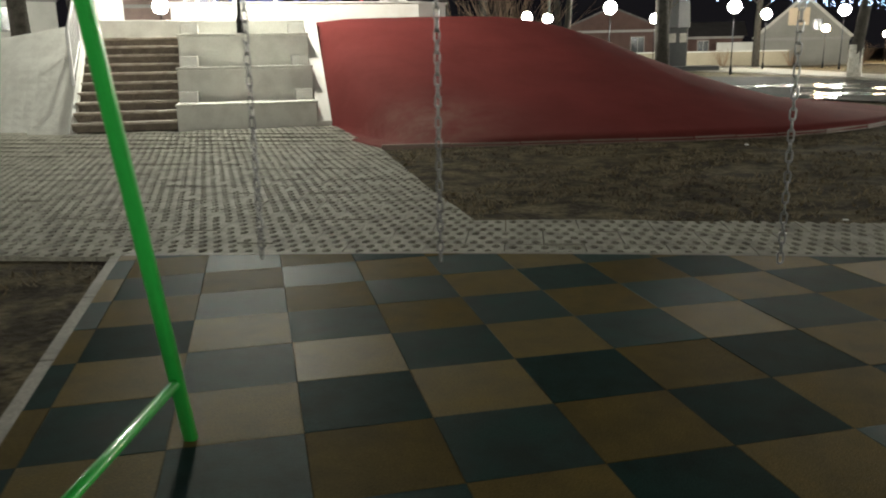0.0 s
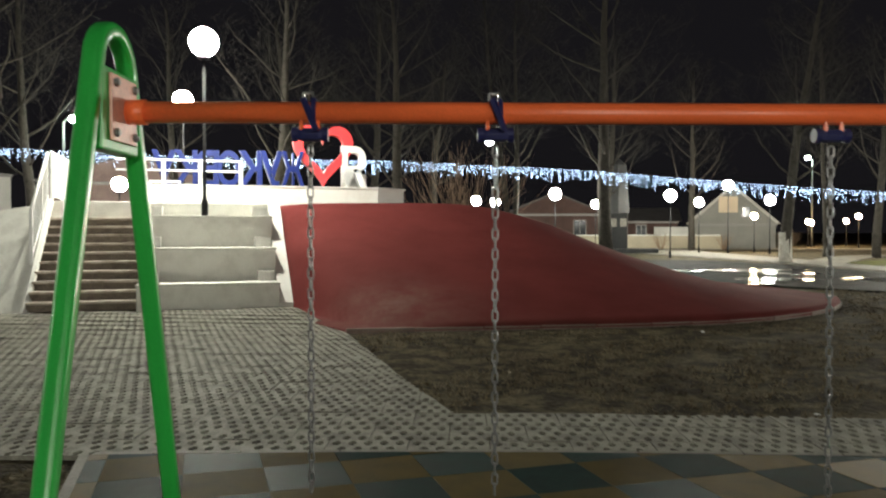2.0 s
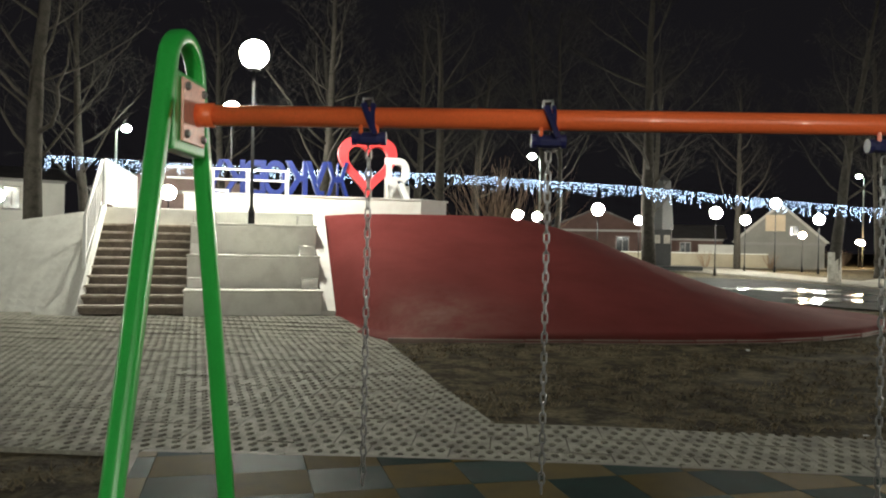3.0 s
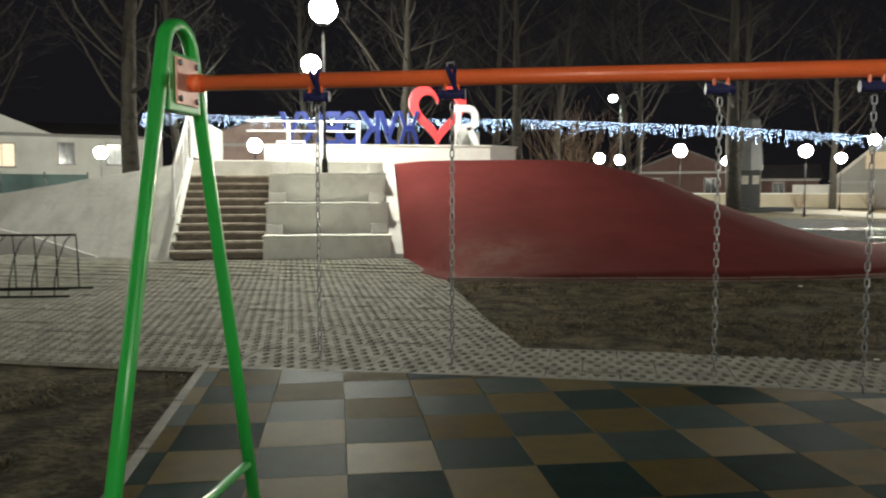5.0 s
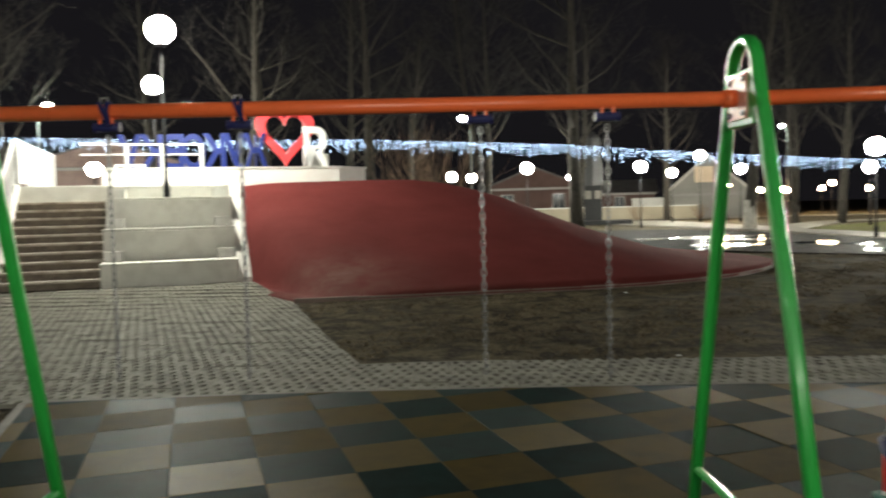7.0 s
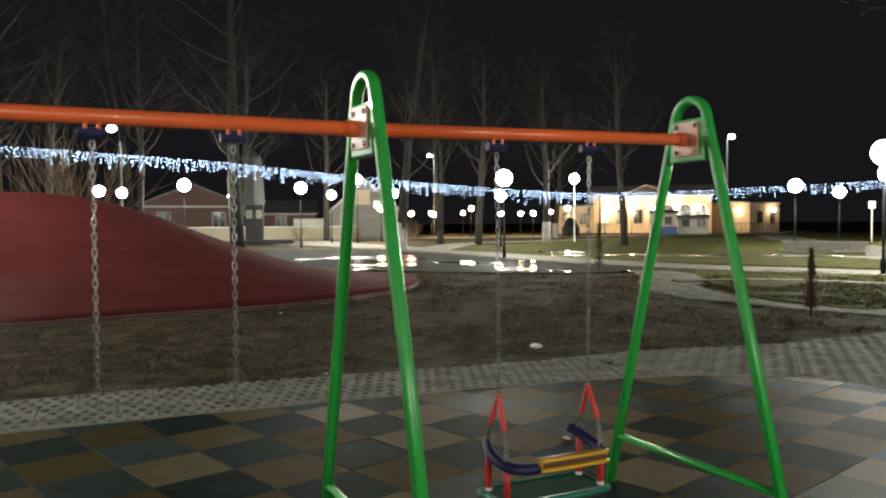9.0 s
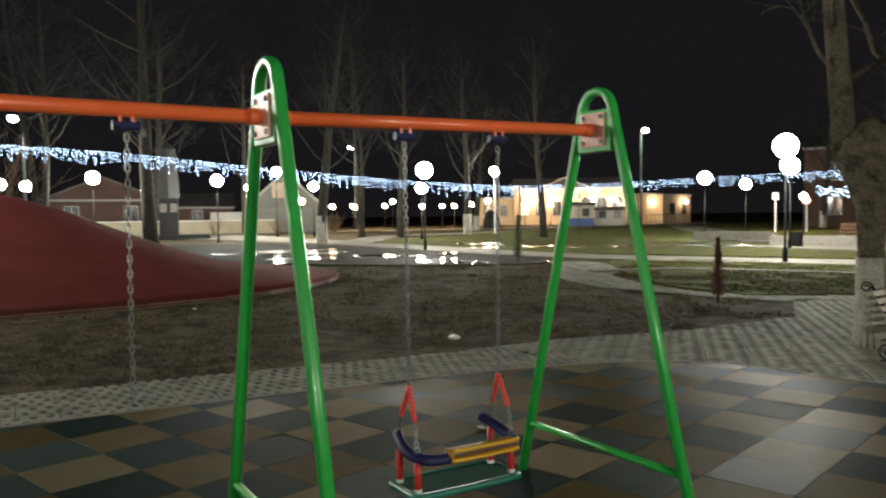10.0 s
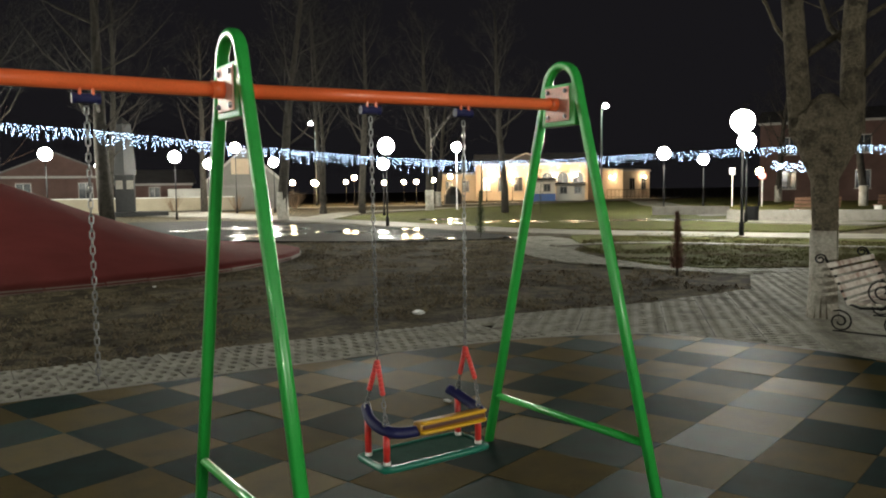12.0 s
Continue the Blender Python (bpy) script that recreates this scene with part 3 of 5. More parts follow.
def street_light(x, y, z, turn, label="tall street light with a short arm and a lit head"):
    top = thing("street_light", pose(x, y, 0, 0, 0, turn), label, "street light", "street lights")
    part("pole", lathe([(0.1, 0), (0.08, 2), (0.05, z - 0.1)], 8), POLE, top, smooth=True)
    part("arm", tube([(0, 0, z - 0.15), (0.12, 0, z + 0.02), (0.4, 0, z + 0.05)], 0.03, 6), POLE, top)
    part("lamp_head", lathe([(0.08, z - 0.18), (0.20, z - 0.10), (0.24, z + 0.02), (0.19, z + 0.12), (0.06, z + 0.17)], 12), GLOBE_GREEN, top, "glowing lamp head", smooth=True).matrix_basis = pose(0.5, 0, 0.05)
    return top


for x, y, z, turn in ((-16.6, 36.1, 7.28, 20), (6.5, 44.9, 7.13, 180), (41.7, 75.5, 9.1, 180), (53.3, 43.0, 8.48, 0)):
    street_light(x, y, z, turn)
for k, (x, y) in enumerate(((37.3, 72.0), (42.3, 77.5), (40.9, 74), (48.8, 82.0), (43.6, 70.1), (49.9, 74.5), (55.6, 79.3), (49.9, 67.5), (55.4, 72.3), (53.6, 66.3), (61.1, 69.4), (68.0, 72.9), (53.0, 27.5), (26.5, 53.5))):
    globe_lamp(x, y, (2.5, 2.6, 2.45, 2.7, 3.0)[k % 5], 0, "short lamp post with a warm lit globe before the far houses", 0.24, warm=True)


# ---- icicle light garland ----
EYE = Vector((2.5, -5.3, 1.5))
NEAR = [(-11.35, 19.74, 4.14), (-7.5, 21.4, 4.12), (-3.94, 22.49, 4.08), (1.15, 23.11, 4.05), (7.83, 22.51, 3.68), (12.27, 20.67, 3.16), (15.6, 19.5, 2.83), (19.16, 17.12, 2.50),
        (21.5, 15.3, 2.50), (23.58, 13.25, 2.60), (26.83, 8.98, 2.76), (28.07, 6.75, 2.68), (28.6, 4.0, 2.66)]
WIRE = [EYE + (Vector(p) - EYE) * 1.5 for p in NEAR]
garland = thing("icicle_garland", pose(0, 0, 0), "string of cold white icicle lights hung between trees and poles", "light garland")
part("wire", tube(WIRE, 0.012, 4), BLACK, garland)
verts, faces, wires, wfaces = [], [], [], []
rng = random.Random(5)
for a, b in zip(WIRE, WIRE[1:]):
    d = b - a
    n = int(d.length / 0.105)
    for i in range(n):
        p = a + d * (i / n)
        drop = 0.12 + (0.55 if p.x < 30 else 0.34) * abs(math.sin(i * 0.9 + rng.random() * 1.5)) * rng.random() ** 0.5
        steps = max(1, int(drop / 0.09))
        for s in range(steps + 1):
            if rng.random() < 0.12:
                continue
            q = p + Vector((rng.uniform(-0.04, 0.04), rng.uniform(-0.04, 0.04), -0.03 - s * 0.1 - rng.uniform(0, 0.05)))
            r = rng.uniform(0.009, 0.018)
            k = len(verts)
            verts += [q + Vector(o) * r for o in ((1, 0, 0), (-1, 0, 0), (0, 1, 0), (0, -1, 0), (0, 0, 1.3), (0, 0, -1.3))]
            faces += [(k + x, k + y, k + z) for x, y, z in ((0, 2, 4), (2, 1, 4), (1, 3, 4), (3, 0, 4), (2, 0, 5), (1, 2, 5), (3, 1, 5), (0, 3, 5))]
for row in range(3):
    for k in range(40):
        q = Vector((51.8, 25.8, 3.0)).lerp(Vector((53.2, 23.4, 2.8)), k / 45) + Vector((0, 0, -0.2 * row + 0.1 * math.sin(k * 0.5 + row) + rng.uniform(-0.05, 0.05)))
        if rng.random() < 0.25:
            continue
        i0 = len(verts)
        verts += [q + Vector(o) * 0.022 for o in ((1, 0, 0), (-1, 0, 0), (0, 1, 0), (0, -1, 0), (0, 0, 1.3), (0, 0, -1.3))]
        faces += [(i0 + x, i0 + y, i0 + z) for x, y, z in ((0, 2, 4), (2, 1, 4), (1, 3, 4), (3, 0, 4), (2, 0, 5), (1, 2, 5), (3, 1, 5), (0, 3, 5))]
me = bpy.data.meshes.new("bulbs")
me.from_pydata(verts, [], faces)
me.materials.append(LED)
bulbs = new("bulbs", me)
bulbs.parent = garland
tagged(bulbs, "tiny cold white bulbs", kind="stuff")


# ---- chains and the cradle seat ----
def link_mesh():
    pts = [(0.0068 * math.cos(radians(a)), 0, 0.009 + 0.0068 * math.sin(radians(a))) for a in range(0, 181, 45)]
    pts += [(0.0068 * math.cos(radians(a)), 0, -0.009 + 0.0068 * math.sin(radians(a))) for a in range(180, 361, 45)]
    return to_mesh("chain_link", tube(pts, 0.0027, 5, closed=True), STEEL, True)


LINK = link_mesh()


def hang_chain(parent, a, b, mesh=LINK, pitch=0.0262):
    a, b = Vector(a), Vector(b)
    n = int((b - a).length / pitch)
    turn = (b - a).to_track_quat("Z", "X").to_matrix().to_4x4()
    for i in range(n):
        ob = new("chain_link", mesh)
        ob.parent = parent
        ob.matrix_basis = Matrix.Translation(a + (b - a) * ((i + 0.5) / n)) @ turn @ pose(0, 0, 0, 0, 0, (90 if i % 2 else 0) + 14 + random.uniform(-8, 8))


def hanger(top, x, twisted):
    """The bearing under the beam, with its two eye bolts, and a strap where the bearing has turned over the beam."""
    body = box((0.074, 0.040, 0.034), (x, 0, -0.056), 0.016)
    bearing = part("bearing", body, NAVY, top, "dark blue plastic bearing")
    for s in (-1, 1):
        part("bearing_cap", tube([(x + s * 0.032, 0, -0.056), (x + s * 0.046, 0, -0.056)], 0.019, 10), NAVY, bearing)
        part("eye_bolt", tube([(x + s * 0.021, -0.012, -0.02), (x + s * 0.021, -0.012, -0.050)], 0.006, 6), ORANGE, bearing, "orange painted bolt")
    if twisted:
        band = [(x + 0.012, -0.036 * math.cos(radians(a)), 0.036 * math.sin(radians(a))) for a in range(-80, 261, 20)]
        part("strap", tube(band, 0.008, 6, flat=0.4), NAVY, bearing, "dark strap round the beam")
        part("strap", tube([(x - 0.012, -0.04, 0.03), (x, -0.042, 0.0), (x + 0.02, -0.04, -0.05)], 0.009, 6), NAVY, bearing, "dark strap round the beam")
        part("shackle", tube([(x - 0.016, -0.01, 0.03), (x - 0.015, -0.012, 0.048), (x + 0.008, -0.012, 0.05), (x + 0.010, -0.01, 0.03)], 0.0045, 6), STEEL, bearing, "bright steel shackle")
    return bearing


for x, twisted, low in ((1.727, True, 0.86), (2.206, True, 0.85), (3.088, False, 0.84), (3.562, False, 0.80)):
    top = thing("swing_chain", pose(x, BEAM_Y, BEAM_Z), "bare galvanised swing chain hanging from the orange beam with no seat", "swing chain", "chains without a seat")
    hanger(top, 0, twisted)
    hang_chain(top, (0, 0, -0.085), (random.uniform(-0.005, 0.005), 0, low - BEAM_Z))

SX, SW = 4.92, 0.30
cradle = thing("cradle_swing", pose(SX, BEAM_Y, 0), "toddler swing with navy arms, yellow bar and green board on chains", "swing")
board = [(-0.268, -0.07), (-0.225, -0.115), (0.225, -0.115), (0.268, -0.07), (0.268, 0.07), (0.225, 0.12), (-0.225, 0.12), (-0.268, 0.07)]
base = part("board", prism(board, 0.262, 0.285, bevel=0.006), GREEN_RUBBER, cradle, "dark green plastic board")
part("board_rim", tube([(x, y, 0.273) for x, y in smooth_line(board + board[:1], 3)[:-1]], 0.016, 8, closed=True), GREEN_RIM, base, "sea green rounded rim", smooth=True)
ARMS = {-1: [(-0.235, 0.115, 0.505), (-0.25, 0.08, 0.488), (-0.262, 0.03, 0.465), (-0.262, -0.02, 0.449), (-0.25, -0.07, 0.437), (-0.22, -0.105, 0.428), (-0.17, -0.12, 0.423), (-0.10, -0.122, 0.421)],
        1: [(0.215, 0.125, 0.508), (0.235, 0.09, 0.492), (0.255, 0.04, 0.468), (0.265, -0.01, 0.450), (0.265, -0.06, 0.438), (0.255, -0.10, 0.430), (0.235, -0.115, 0.426)]}
for sx in (-1, 1):
    arm = [tuple(p) for p in smooth_line(ARMS[sx], 4)]
    n = len(arm)
    a = part("arm", tube(arm, [0.018] + [0.024] * (n - 2) + [0.018], 12, flat=0.7), NAVY, cradle, "dark blue curved plastic arm", smooth=True)
    for sy in (-1, 1):
        top_z = 0.47 if sy > 0 else 0.425
        post = part("post", tube([(sx * 0.245, sy * 0.08, 0.30), (sx * 0.245, sy * 0.08, top_z)], 0.0145, 10), RED, cradle, "red plastic spacer", smooth=True)
        part("post_foot", tube([(sx * 0.245, sy * 0.08, 0.283), (sx * 0.245, sy * 0.08, 0.30)], 0.0165, 10), WHITE, post, "white ferrule")
        part("swivel_ring", tube([(sx * 0.248 + 0.014 * math.cos(radians(q)), sy * 0.08, top_z + 0.042 + 0.014 * math.sin(radians(q))) for q in range(0, 360, 45)], 0.004, 6, closed=True), STEEL, a)
bar = part("front_bar", box((0.36, 0.064, 0.044), (0.06, -0.12, 0.437), 0.018), YELLOW_DARK, cradle, "ochre and yellow safety bar")
for z in (0.416, 0.459):
    part("bar_edge", tube([(-0.115, -0.148, z), (-0.10, -0.157, z), (0.05, -0.16, z), (0.22, -0.157, z), (0.235, -0.148, z)], 0.0085, 8), YELLOW, bar, "bright yellow moulded edge", smooth=True)
part("bar_groove", box((0.33, 0.012, 0.016), (0.06, -0.153, 0.4375), 0.004), BROWN, bar, "dark brown groove")
part("rod", tube([(-0.245, -0.10, 0.408), (-0.1, -0.112, 0.406), (0.245, -0.10, 0.408)], 0.0045, 6), STEEL, bar, "thin steel rod")
SLEEVE = to_mesh("sleeve_bead", tube([(0, 0, -0.012), (0, 0, -0.006), (0, 0, 0.006), (0, 0, 0.012)], [0.007, 0.0115, 0.0115, 0.007], 7), RED_SLEEVE, True)
for sx in (-1, 1):
    x = sx * 0.243
    hanger(thing("swing_hanger", pose(SX + x, BEAM_Y, BEAM_Z + (0.009 if sx < 0 else 0.017)), "dark blue bearing under the orange beam holding a chain", "swing hanger", "hangers of the toddler swing"), 0, False)
    hang_chain(cradle, (x, 0, BEAM_Z - 0.075), (x * 0.97, 0, 0.72))
    for sy in (-1, 1):
        top_z = 0.47 if sy > 0 else 0.425
        mid = (sx * 0.246, sy * 0.06, 0.585)
        hang_chain(cradle, (x * 0.97, 0, 0.725), mid, SLEEVE, 0.017)
        hang_chain(cradle, mid, (sx * 0.248, sy * 0.08, top_z + 0.05), LINK, 0.0262)


# ---- bench by the tree ----
def scroll(cx, cz, r0, r1, a0, turns, n=22):
    return [(cx + (r0 + (r1 - r0) * k / n) * math.cos(radians(a0 + 360 * turns * k / n)), cz + (r0 + (r1 - r0) * k / n) * math.sin(radians(a0 + 360 * turns * k / n))) for k in range(n + 1)]


bench = thing("park_bench", pose(11.22, -1.66, 0, 0, 0, 10), "park bench with pale wooden slats and black scrolled iron ends", "bench")
for k in range(6):
    s = k / 5
    part("back_slat", box((1.5, 0.022, 0.066), (0, 0, 0), 0.006, m=pose(0, 0.08 + 0.22 * s, 0.40 + 0.46 * s, -24, 0, 0)), SLAT, bench)
for k in range(5):
    part("seat_slat", box((1.5, 0.075, 0.024), (0, 0.03 - 0.1 * k, 0.40 - 0.012 * k + 0.004 * k * k), 0.006), SLAT, bench)
for sx in (-0.68, 0.68):
    end = part("end_frame", tube([(sx, 0.36, 0.95), (sx, 0.24, 0.72), (sx, 0.10, 0.38), (sx, -0.05, 0.33), (sx, -0.40, 0.36), (sx, -0.50, 0.30)], 0.016, 6), BLACK, bench)
    for cx, cz, r0, r1, a0, turns in ((0.42, 0.93, 0.07, 0.02, 160, -1.4), (-0.28, 0.56, 0.17, 0.03, 270, 1.9), (0.18, 0.14, 0.15, 0.03, 60, 1.8), (-0.42, 0.14, 0.13, 0.03, 120, -1.8)):
        part("scroll", tube([(sx, a, b) for a, b in scroll(cx, cz, r0, r1, a0, turns)], 0.011, 6), BLACK, end)
    part("foot", tube([(sx, 0.26, 0.012), (sx, 0.05, 0.012), (sx, -0.50, 0.012)], 0.012, 6), BLACK, end)


bench.scale = (0.9, 0.82, 0.765)


# ---- bicycle rack ----
rack = thing("bicycle_rack", pose(-4.75, 4.85, 0, 0, 0, 14), "black steel bicycle rack with a row of curved hoops", "bicycle rack")
for y, z in ((-0.55, 0.02), (0.42, 0.02), (-0.55, 0.12)):
    part("rail", tube([(-3.0, y, z), (-1, y, z), (0.55, y, z)], 0.016, 6), BLACK, rack)
part("top_rail", tube([(-3.0, 0.36, 0.82), (-1, 0.36, 0.82), (0.35, 0.36, 0.82)], 0.018, 6), BLACK, rack)
for k in range(12):
    x = -2.95 + 0.3 * k
    part("hoop", tube([(x, 0.42, 0.02), (x, 0.40, 0.5), (x, 0.36, 0.80), (x, 0.18, 0.83), (x, -0.1, 0.74), (x, -0.34, 0.52), (x, -0.5, 0.25), (x, -0.55, 0.02)], 0.010, 6), BLACK, rack)


# ---- toy panel, litter ----
toy = thing("play_panel", pose(-0.72, -2.72, -0.17, 0, 0, 32), "low play table with pale green top and red side board", "play equipment")
for sx in (-0.4, 0.4):
    part("leg", box((0.06, 0.06, 0.30), (sx, 0, 0.13), 0.006), BLACK, toy)
side = part("side_board", box((1.0, 0.05, 0.20), (0, -0.30, 0.37), 0.01), RED, toy, "red board")
part("edge_strip", box((1.0, 0.052, 0.03), (0, -0.302, 0.255), 0.008), YELLOW, side, "yellow edge")
topb = part("top_board", box((1.02, 0.6, 0.03), (0, 0, 0.487), 0.008), PALE_GREEN, toy, "pale green top with dark bolts")
for sx in (-0.3, 0.3):
    part("bolt", box((0.06, 0.06, 0.012), (sx, -0.05, 0.508), 0.003), BLACK, topb)

rng = random.Random(11)


def litter(x, y, size, label):
    bm = bmesh.new()
    bmesh.ops.create_icosphere(bm, subdivisions=2, radius=1)
    for v in bm.verts:
        v.co = Vector((v.co.x * size, v.co.y * size * 0.6, v.co.z * size * 0.22)) * (1 + 0.5 * noise.noise(v.co * 2.3 + Vector((x, y, 0))))
    zs = min(v.co.z for v in bm.verts)
    bmesh.ops.translate(bm, vec=(0, 0, -zs), verts=bm.verts)
    return solid("litter", bm, WHITE, label, "litter", m=pose(x, y, -0.02, 0, 0, rng.uniform(0, 180)))


litter(8.07, 2.15, 0.11, "crumpled white plastic scrap on the lawn")
litter(6.06, -1.35, 0.035, "small pale scrap on the rubber tiles").matrix_basis.translation.z = 0.0
litter(5.35, 1.75, 0.025, "small pale scrap beside the pavers")
litter(6.3, 7.2, 0.05, "small pale scrap below the mound")


# ---- paths, lawns and puddles ----
def patch(name, outline, z, material, label, category, kind="structure", thick=0.12):
    return solid(name, prism(outline, z - thick, z, bevel=0.0), material, label, category, kind=kind)


def strip(name, line, width, z, material, label, category):
    left, right = [], []
    for i, p in enumerate(line):
        a, b = Vector(line[max(0, i - 1)]), Vector(line[min(len(line) - 1, i + 1)])
        d = (b - a).normalized()
        n = Vector((-d.y, d.x)) * width / 2
        left.append(tuple(Vector(p) + n))
        right.append(tuple(Vector(p) - n))
    return patch(name, left + right[::-1], z, material, label, category)


strip("walkway", smooth_line([(14.0, 62.0), (19.2, 47.0), (21.0, 30.0), (21.1, 15.2), (25.2, 5.1), (30, -4)]), 2.3, 0.02, WALK, "pale wet concrete walkway through the park", "path")
strip("walkway", smooth_line([(21.2, 33.0), (30, 44.5), (40.5, 47.8), (61, 56), (90, 66)]), 2.0, 0.016, WALK, "pale concrete walkway across the far lawn", "path")
strip("walkway", smooth_line([(21.0, 36.0), (22.5, 60.0), (30, 66.0), (60, 62), (95, 70)]), 3.5, 0.012, WALK, "broad pale pavement before the far houses", "path")
patch("wet_square", smooth_line([(9.5, 21.5), (12.0, 17.4), (15.6, 13.6), (18.6, 13.2), (19.6, 18), (19.4, 26), (17.5, 36), (12.0, 38), (8.5, 31), (9.5, 21.5)], 5)[:-1], 0.0, WET, "wet dark asphalt square behind the mound", "square")
patch("far_lawn", [(22.4, 34), (22.6, 17.0), (26.6, 7.5), (60, 10), (110, 60), (60, 55), (40, 47)], 0.004, LAWN, "dull green winter lawn beyond the walkway", "lawn")
patch("side_lawn", [(17.2, 8.6), (15.2, 5.2), (14.9, 3.2), (16.2, 2.2), (22, 1.6), (25.0, 2.6), (23.6, 6.0), (20.5, 12.5), (19.5, 11.5)], 0.0, LAWN, "dull green lawn island between paver paths", "lawn")

strip("edging", smooth_line([(16.7, 9.2), (19.0, 8.3), (20.3, 5.7), (21.0, 4.2), (22.4, 1.4)]), 0.42, 0.022, WALK, "narrow pale kerb line along the lawn island", "kerb")
strip("walkway", smooth_line([(36.5, 18.0), (45.0, 26.0), (54.0, 37.0), (72.0, 55.0)]), 3.0, 0.022, WALK, "pale worn side path across the far lawn", "path")
patch("slab", [(30.6, 15.2), (30.0, 12.2), (30.6, 8.4), (32.6, 8.2), (33.4, 11.4), (34.0, 14.6)], 0.05, WALK, "pale concrete slab under the far bench", "slab")

rng = random.Random(3)


def puddle(cx, cy, rx, ry, turn, seed, cut=0.05):
    """Standing water: a thin sheet with a ragged shore and islands."""
    bm = bmesh.new()
    n = 44
    vs = {}
    c, s = math.cos(radians(turn)), math.sin(radians(turn))
    for i in range(n):
        for j in range(n):
            a, b = 2 * (i + 0.5) / n - 1, 2 * (j + 0.5) / n - 1
            if noise.fractal(Vector((a * rx * 0.5, b * ry * 0.5, seed)), 1.0, 2.0, 4) > cut + 0.9 * (a * a + b * b) - 0.45:
                quad = []
                for di, dj in ((0, 0), (1, 0), (1, 1), (0, 1)):
                    k = (i + di, j + dj)
                    if k not in vs:
                        x, y = (2 * k[0] / n - 1) * rx, (2 * k[1] / n - 1) * ry
                        vs[k] = bm.verts.new((cx + x * c - y * s, cy + x * s + y * c, 0.008))
                    quad.append(vs[k])
                bm.faces.new(quad)
    return solid("puddle", bm, WATER, "shallow puddle mirroring the park lamps", "puddle", "puddles", kind="structure")


for k, q in enumerate(((13.2, 19.6, 2.6, 1.6, 60), (16.4, 15.6, 2.4, 1.3, 70), (17.4, 19.6, 2.2, 2.6, 20), (14.5, 25.5, 3.0, 3.4, 10), (18.0, 12.9, 0.9, 0.5, 40), (26.9, 20.6, 4.2, 1.5, 130), (25.4, 26.9, 2.0, 1.5, 100), (30.5, 17.4, 3.6, 1.3, 140), (36, 14.5, 2.6, 1.0, 140), (23.2, 23.0, 1.0, 0.8, 0))):
    puddle(*q, seed=k * 3.7)


# ---- houses ----
def window(parent, x, z, w, h, lit=False, y=0.0):
    f = part("window", box((w + 0.16, 0.08, h + 0.16), (x, y - 0.02, z), 0), FRAME_GREY, parent)
    part("pane", box((w, 0.03, h), (x, y - 0.055, z), 0), LIT_PANE if lit else PANE, f)
    part("glazing_bar", box((0.05, 0.02, h), (x, y - 0.08, z), 0), FRAME_GREY, f)
    part("sill", box((w + 0.3, 0.16, 0.05), (x, y - 0.06, z - h / 2 - 0.1), 0), FRAME_GREY, f)


def house(x, y, turn, w, d, h, ridge, wall, roof, label, wins=(), gable=True, overhang=0.4, trim=FRAME_GREY):
    """A house whose front runs along its own x and faces -y. ridge: height of the roof over the eaves, along x (gable ends at the sides) or, if not gable, with the gable to the front."""
    top = thing("house", pose(x, y, 0, 0, 0, turn), label, "house", "far houses")
    body = part("wall", box((w, d, h + 0.3), (0, d / 2, h / 2 - 0.15), 0), wall, top)
    o = overhang
    bm = bmesh.new()
    if gable:
        pts = [(-w / 2 - o, -o, h), (w / 2 + o, -o, h), (w / 2 + o, d + o, h), (-w / 2 - o, d + o, h), (-w / 2 - o, d / 2, h + ridge), (w / 2 + o, d / 2, h + ridge)]
        fs = [(0, 1, 5, 4), (2, 3, 4, 5), (1, 2, 5), (3, 0, 4), (3, 2, 1, 0)]
    else:
        pts = [(-w / 2 - o, -o, h), (w / 2 + o, -o, h), (w / 2 + o, d + o, h), (-w / 2 - o, d + o, h), (0, -o, h + ridge), (0, d + o, h + ridge)]
        fs = [(0, 1, 4), (1, 2, 5, 4), (2, 3, 5), (3, 0, 4, 5), (3, 2, 1, 0)]
    vs = [bm.verts.new(p) for p in pts]
    for f in fs:
        bm.faces.new([vs[i] for i in f])
    part("roof", bm, roof, top)
    if not gable:
        g = bmesh.new()
        vs = [g.verts.new(p) for p in ((-w / 2, -o - 0.02, h), (w / 2, -o - 0.02, h), (0, -o - 0.02, h + ridge * 0.92), (-w / 2, -o + 0.1, h), (w / 2, -o + 0.1, h), (0, -o + 0.1, h + ridge * 0.92))]
        for f in ((0, 1, 2), (5, 4, 3), (0, 3, 4, 1), (1, 4, 5, 2), (2, 5, 3, 0)):
            g.faces.new([vs[i] for i in f])
        part("gable", g, wall, top)
    part("cornice", box((w + 0.2, 0.16, 0.2), (0, -0.06, h - 0.12), 0), trim, top)
    for q in wins:
        window(top, *q)
    return top


white = house(-37.5, 45.5, 38, 24, 9, 5.7, 1.2, PLASTER, ROOF, "white two-storey house with dark windows", [(x, z, 1.0, 1.5) for x in (-10.5, -8.0, -5.6, -3.0, 5.2, 8.5) for z in (1.7, 4.3)] + [(1.0, 4.1, 1.6, 1.6, True)])
bm = bmesh.new()
vs = [bm.verts.new(p) for p in ((-3.0, -0.45, 5.7), (4.2, -0.45, 5.7), (0.6, -0.45, 7.1), (-3.0, 0.3, 5.7), (4.2, 0.3, 5.7), (0.6, 0.3, 7.1))]
for f in ((0, 1, 2), (5, 4, 3), (0, 3, 4, 1), (1, 4, 5, 2), (2, 5, 3, 0)):
    bm.faces.new([vs[i] for i in f])
part("pediment", bm, PLASTER, white)
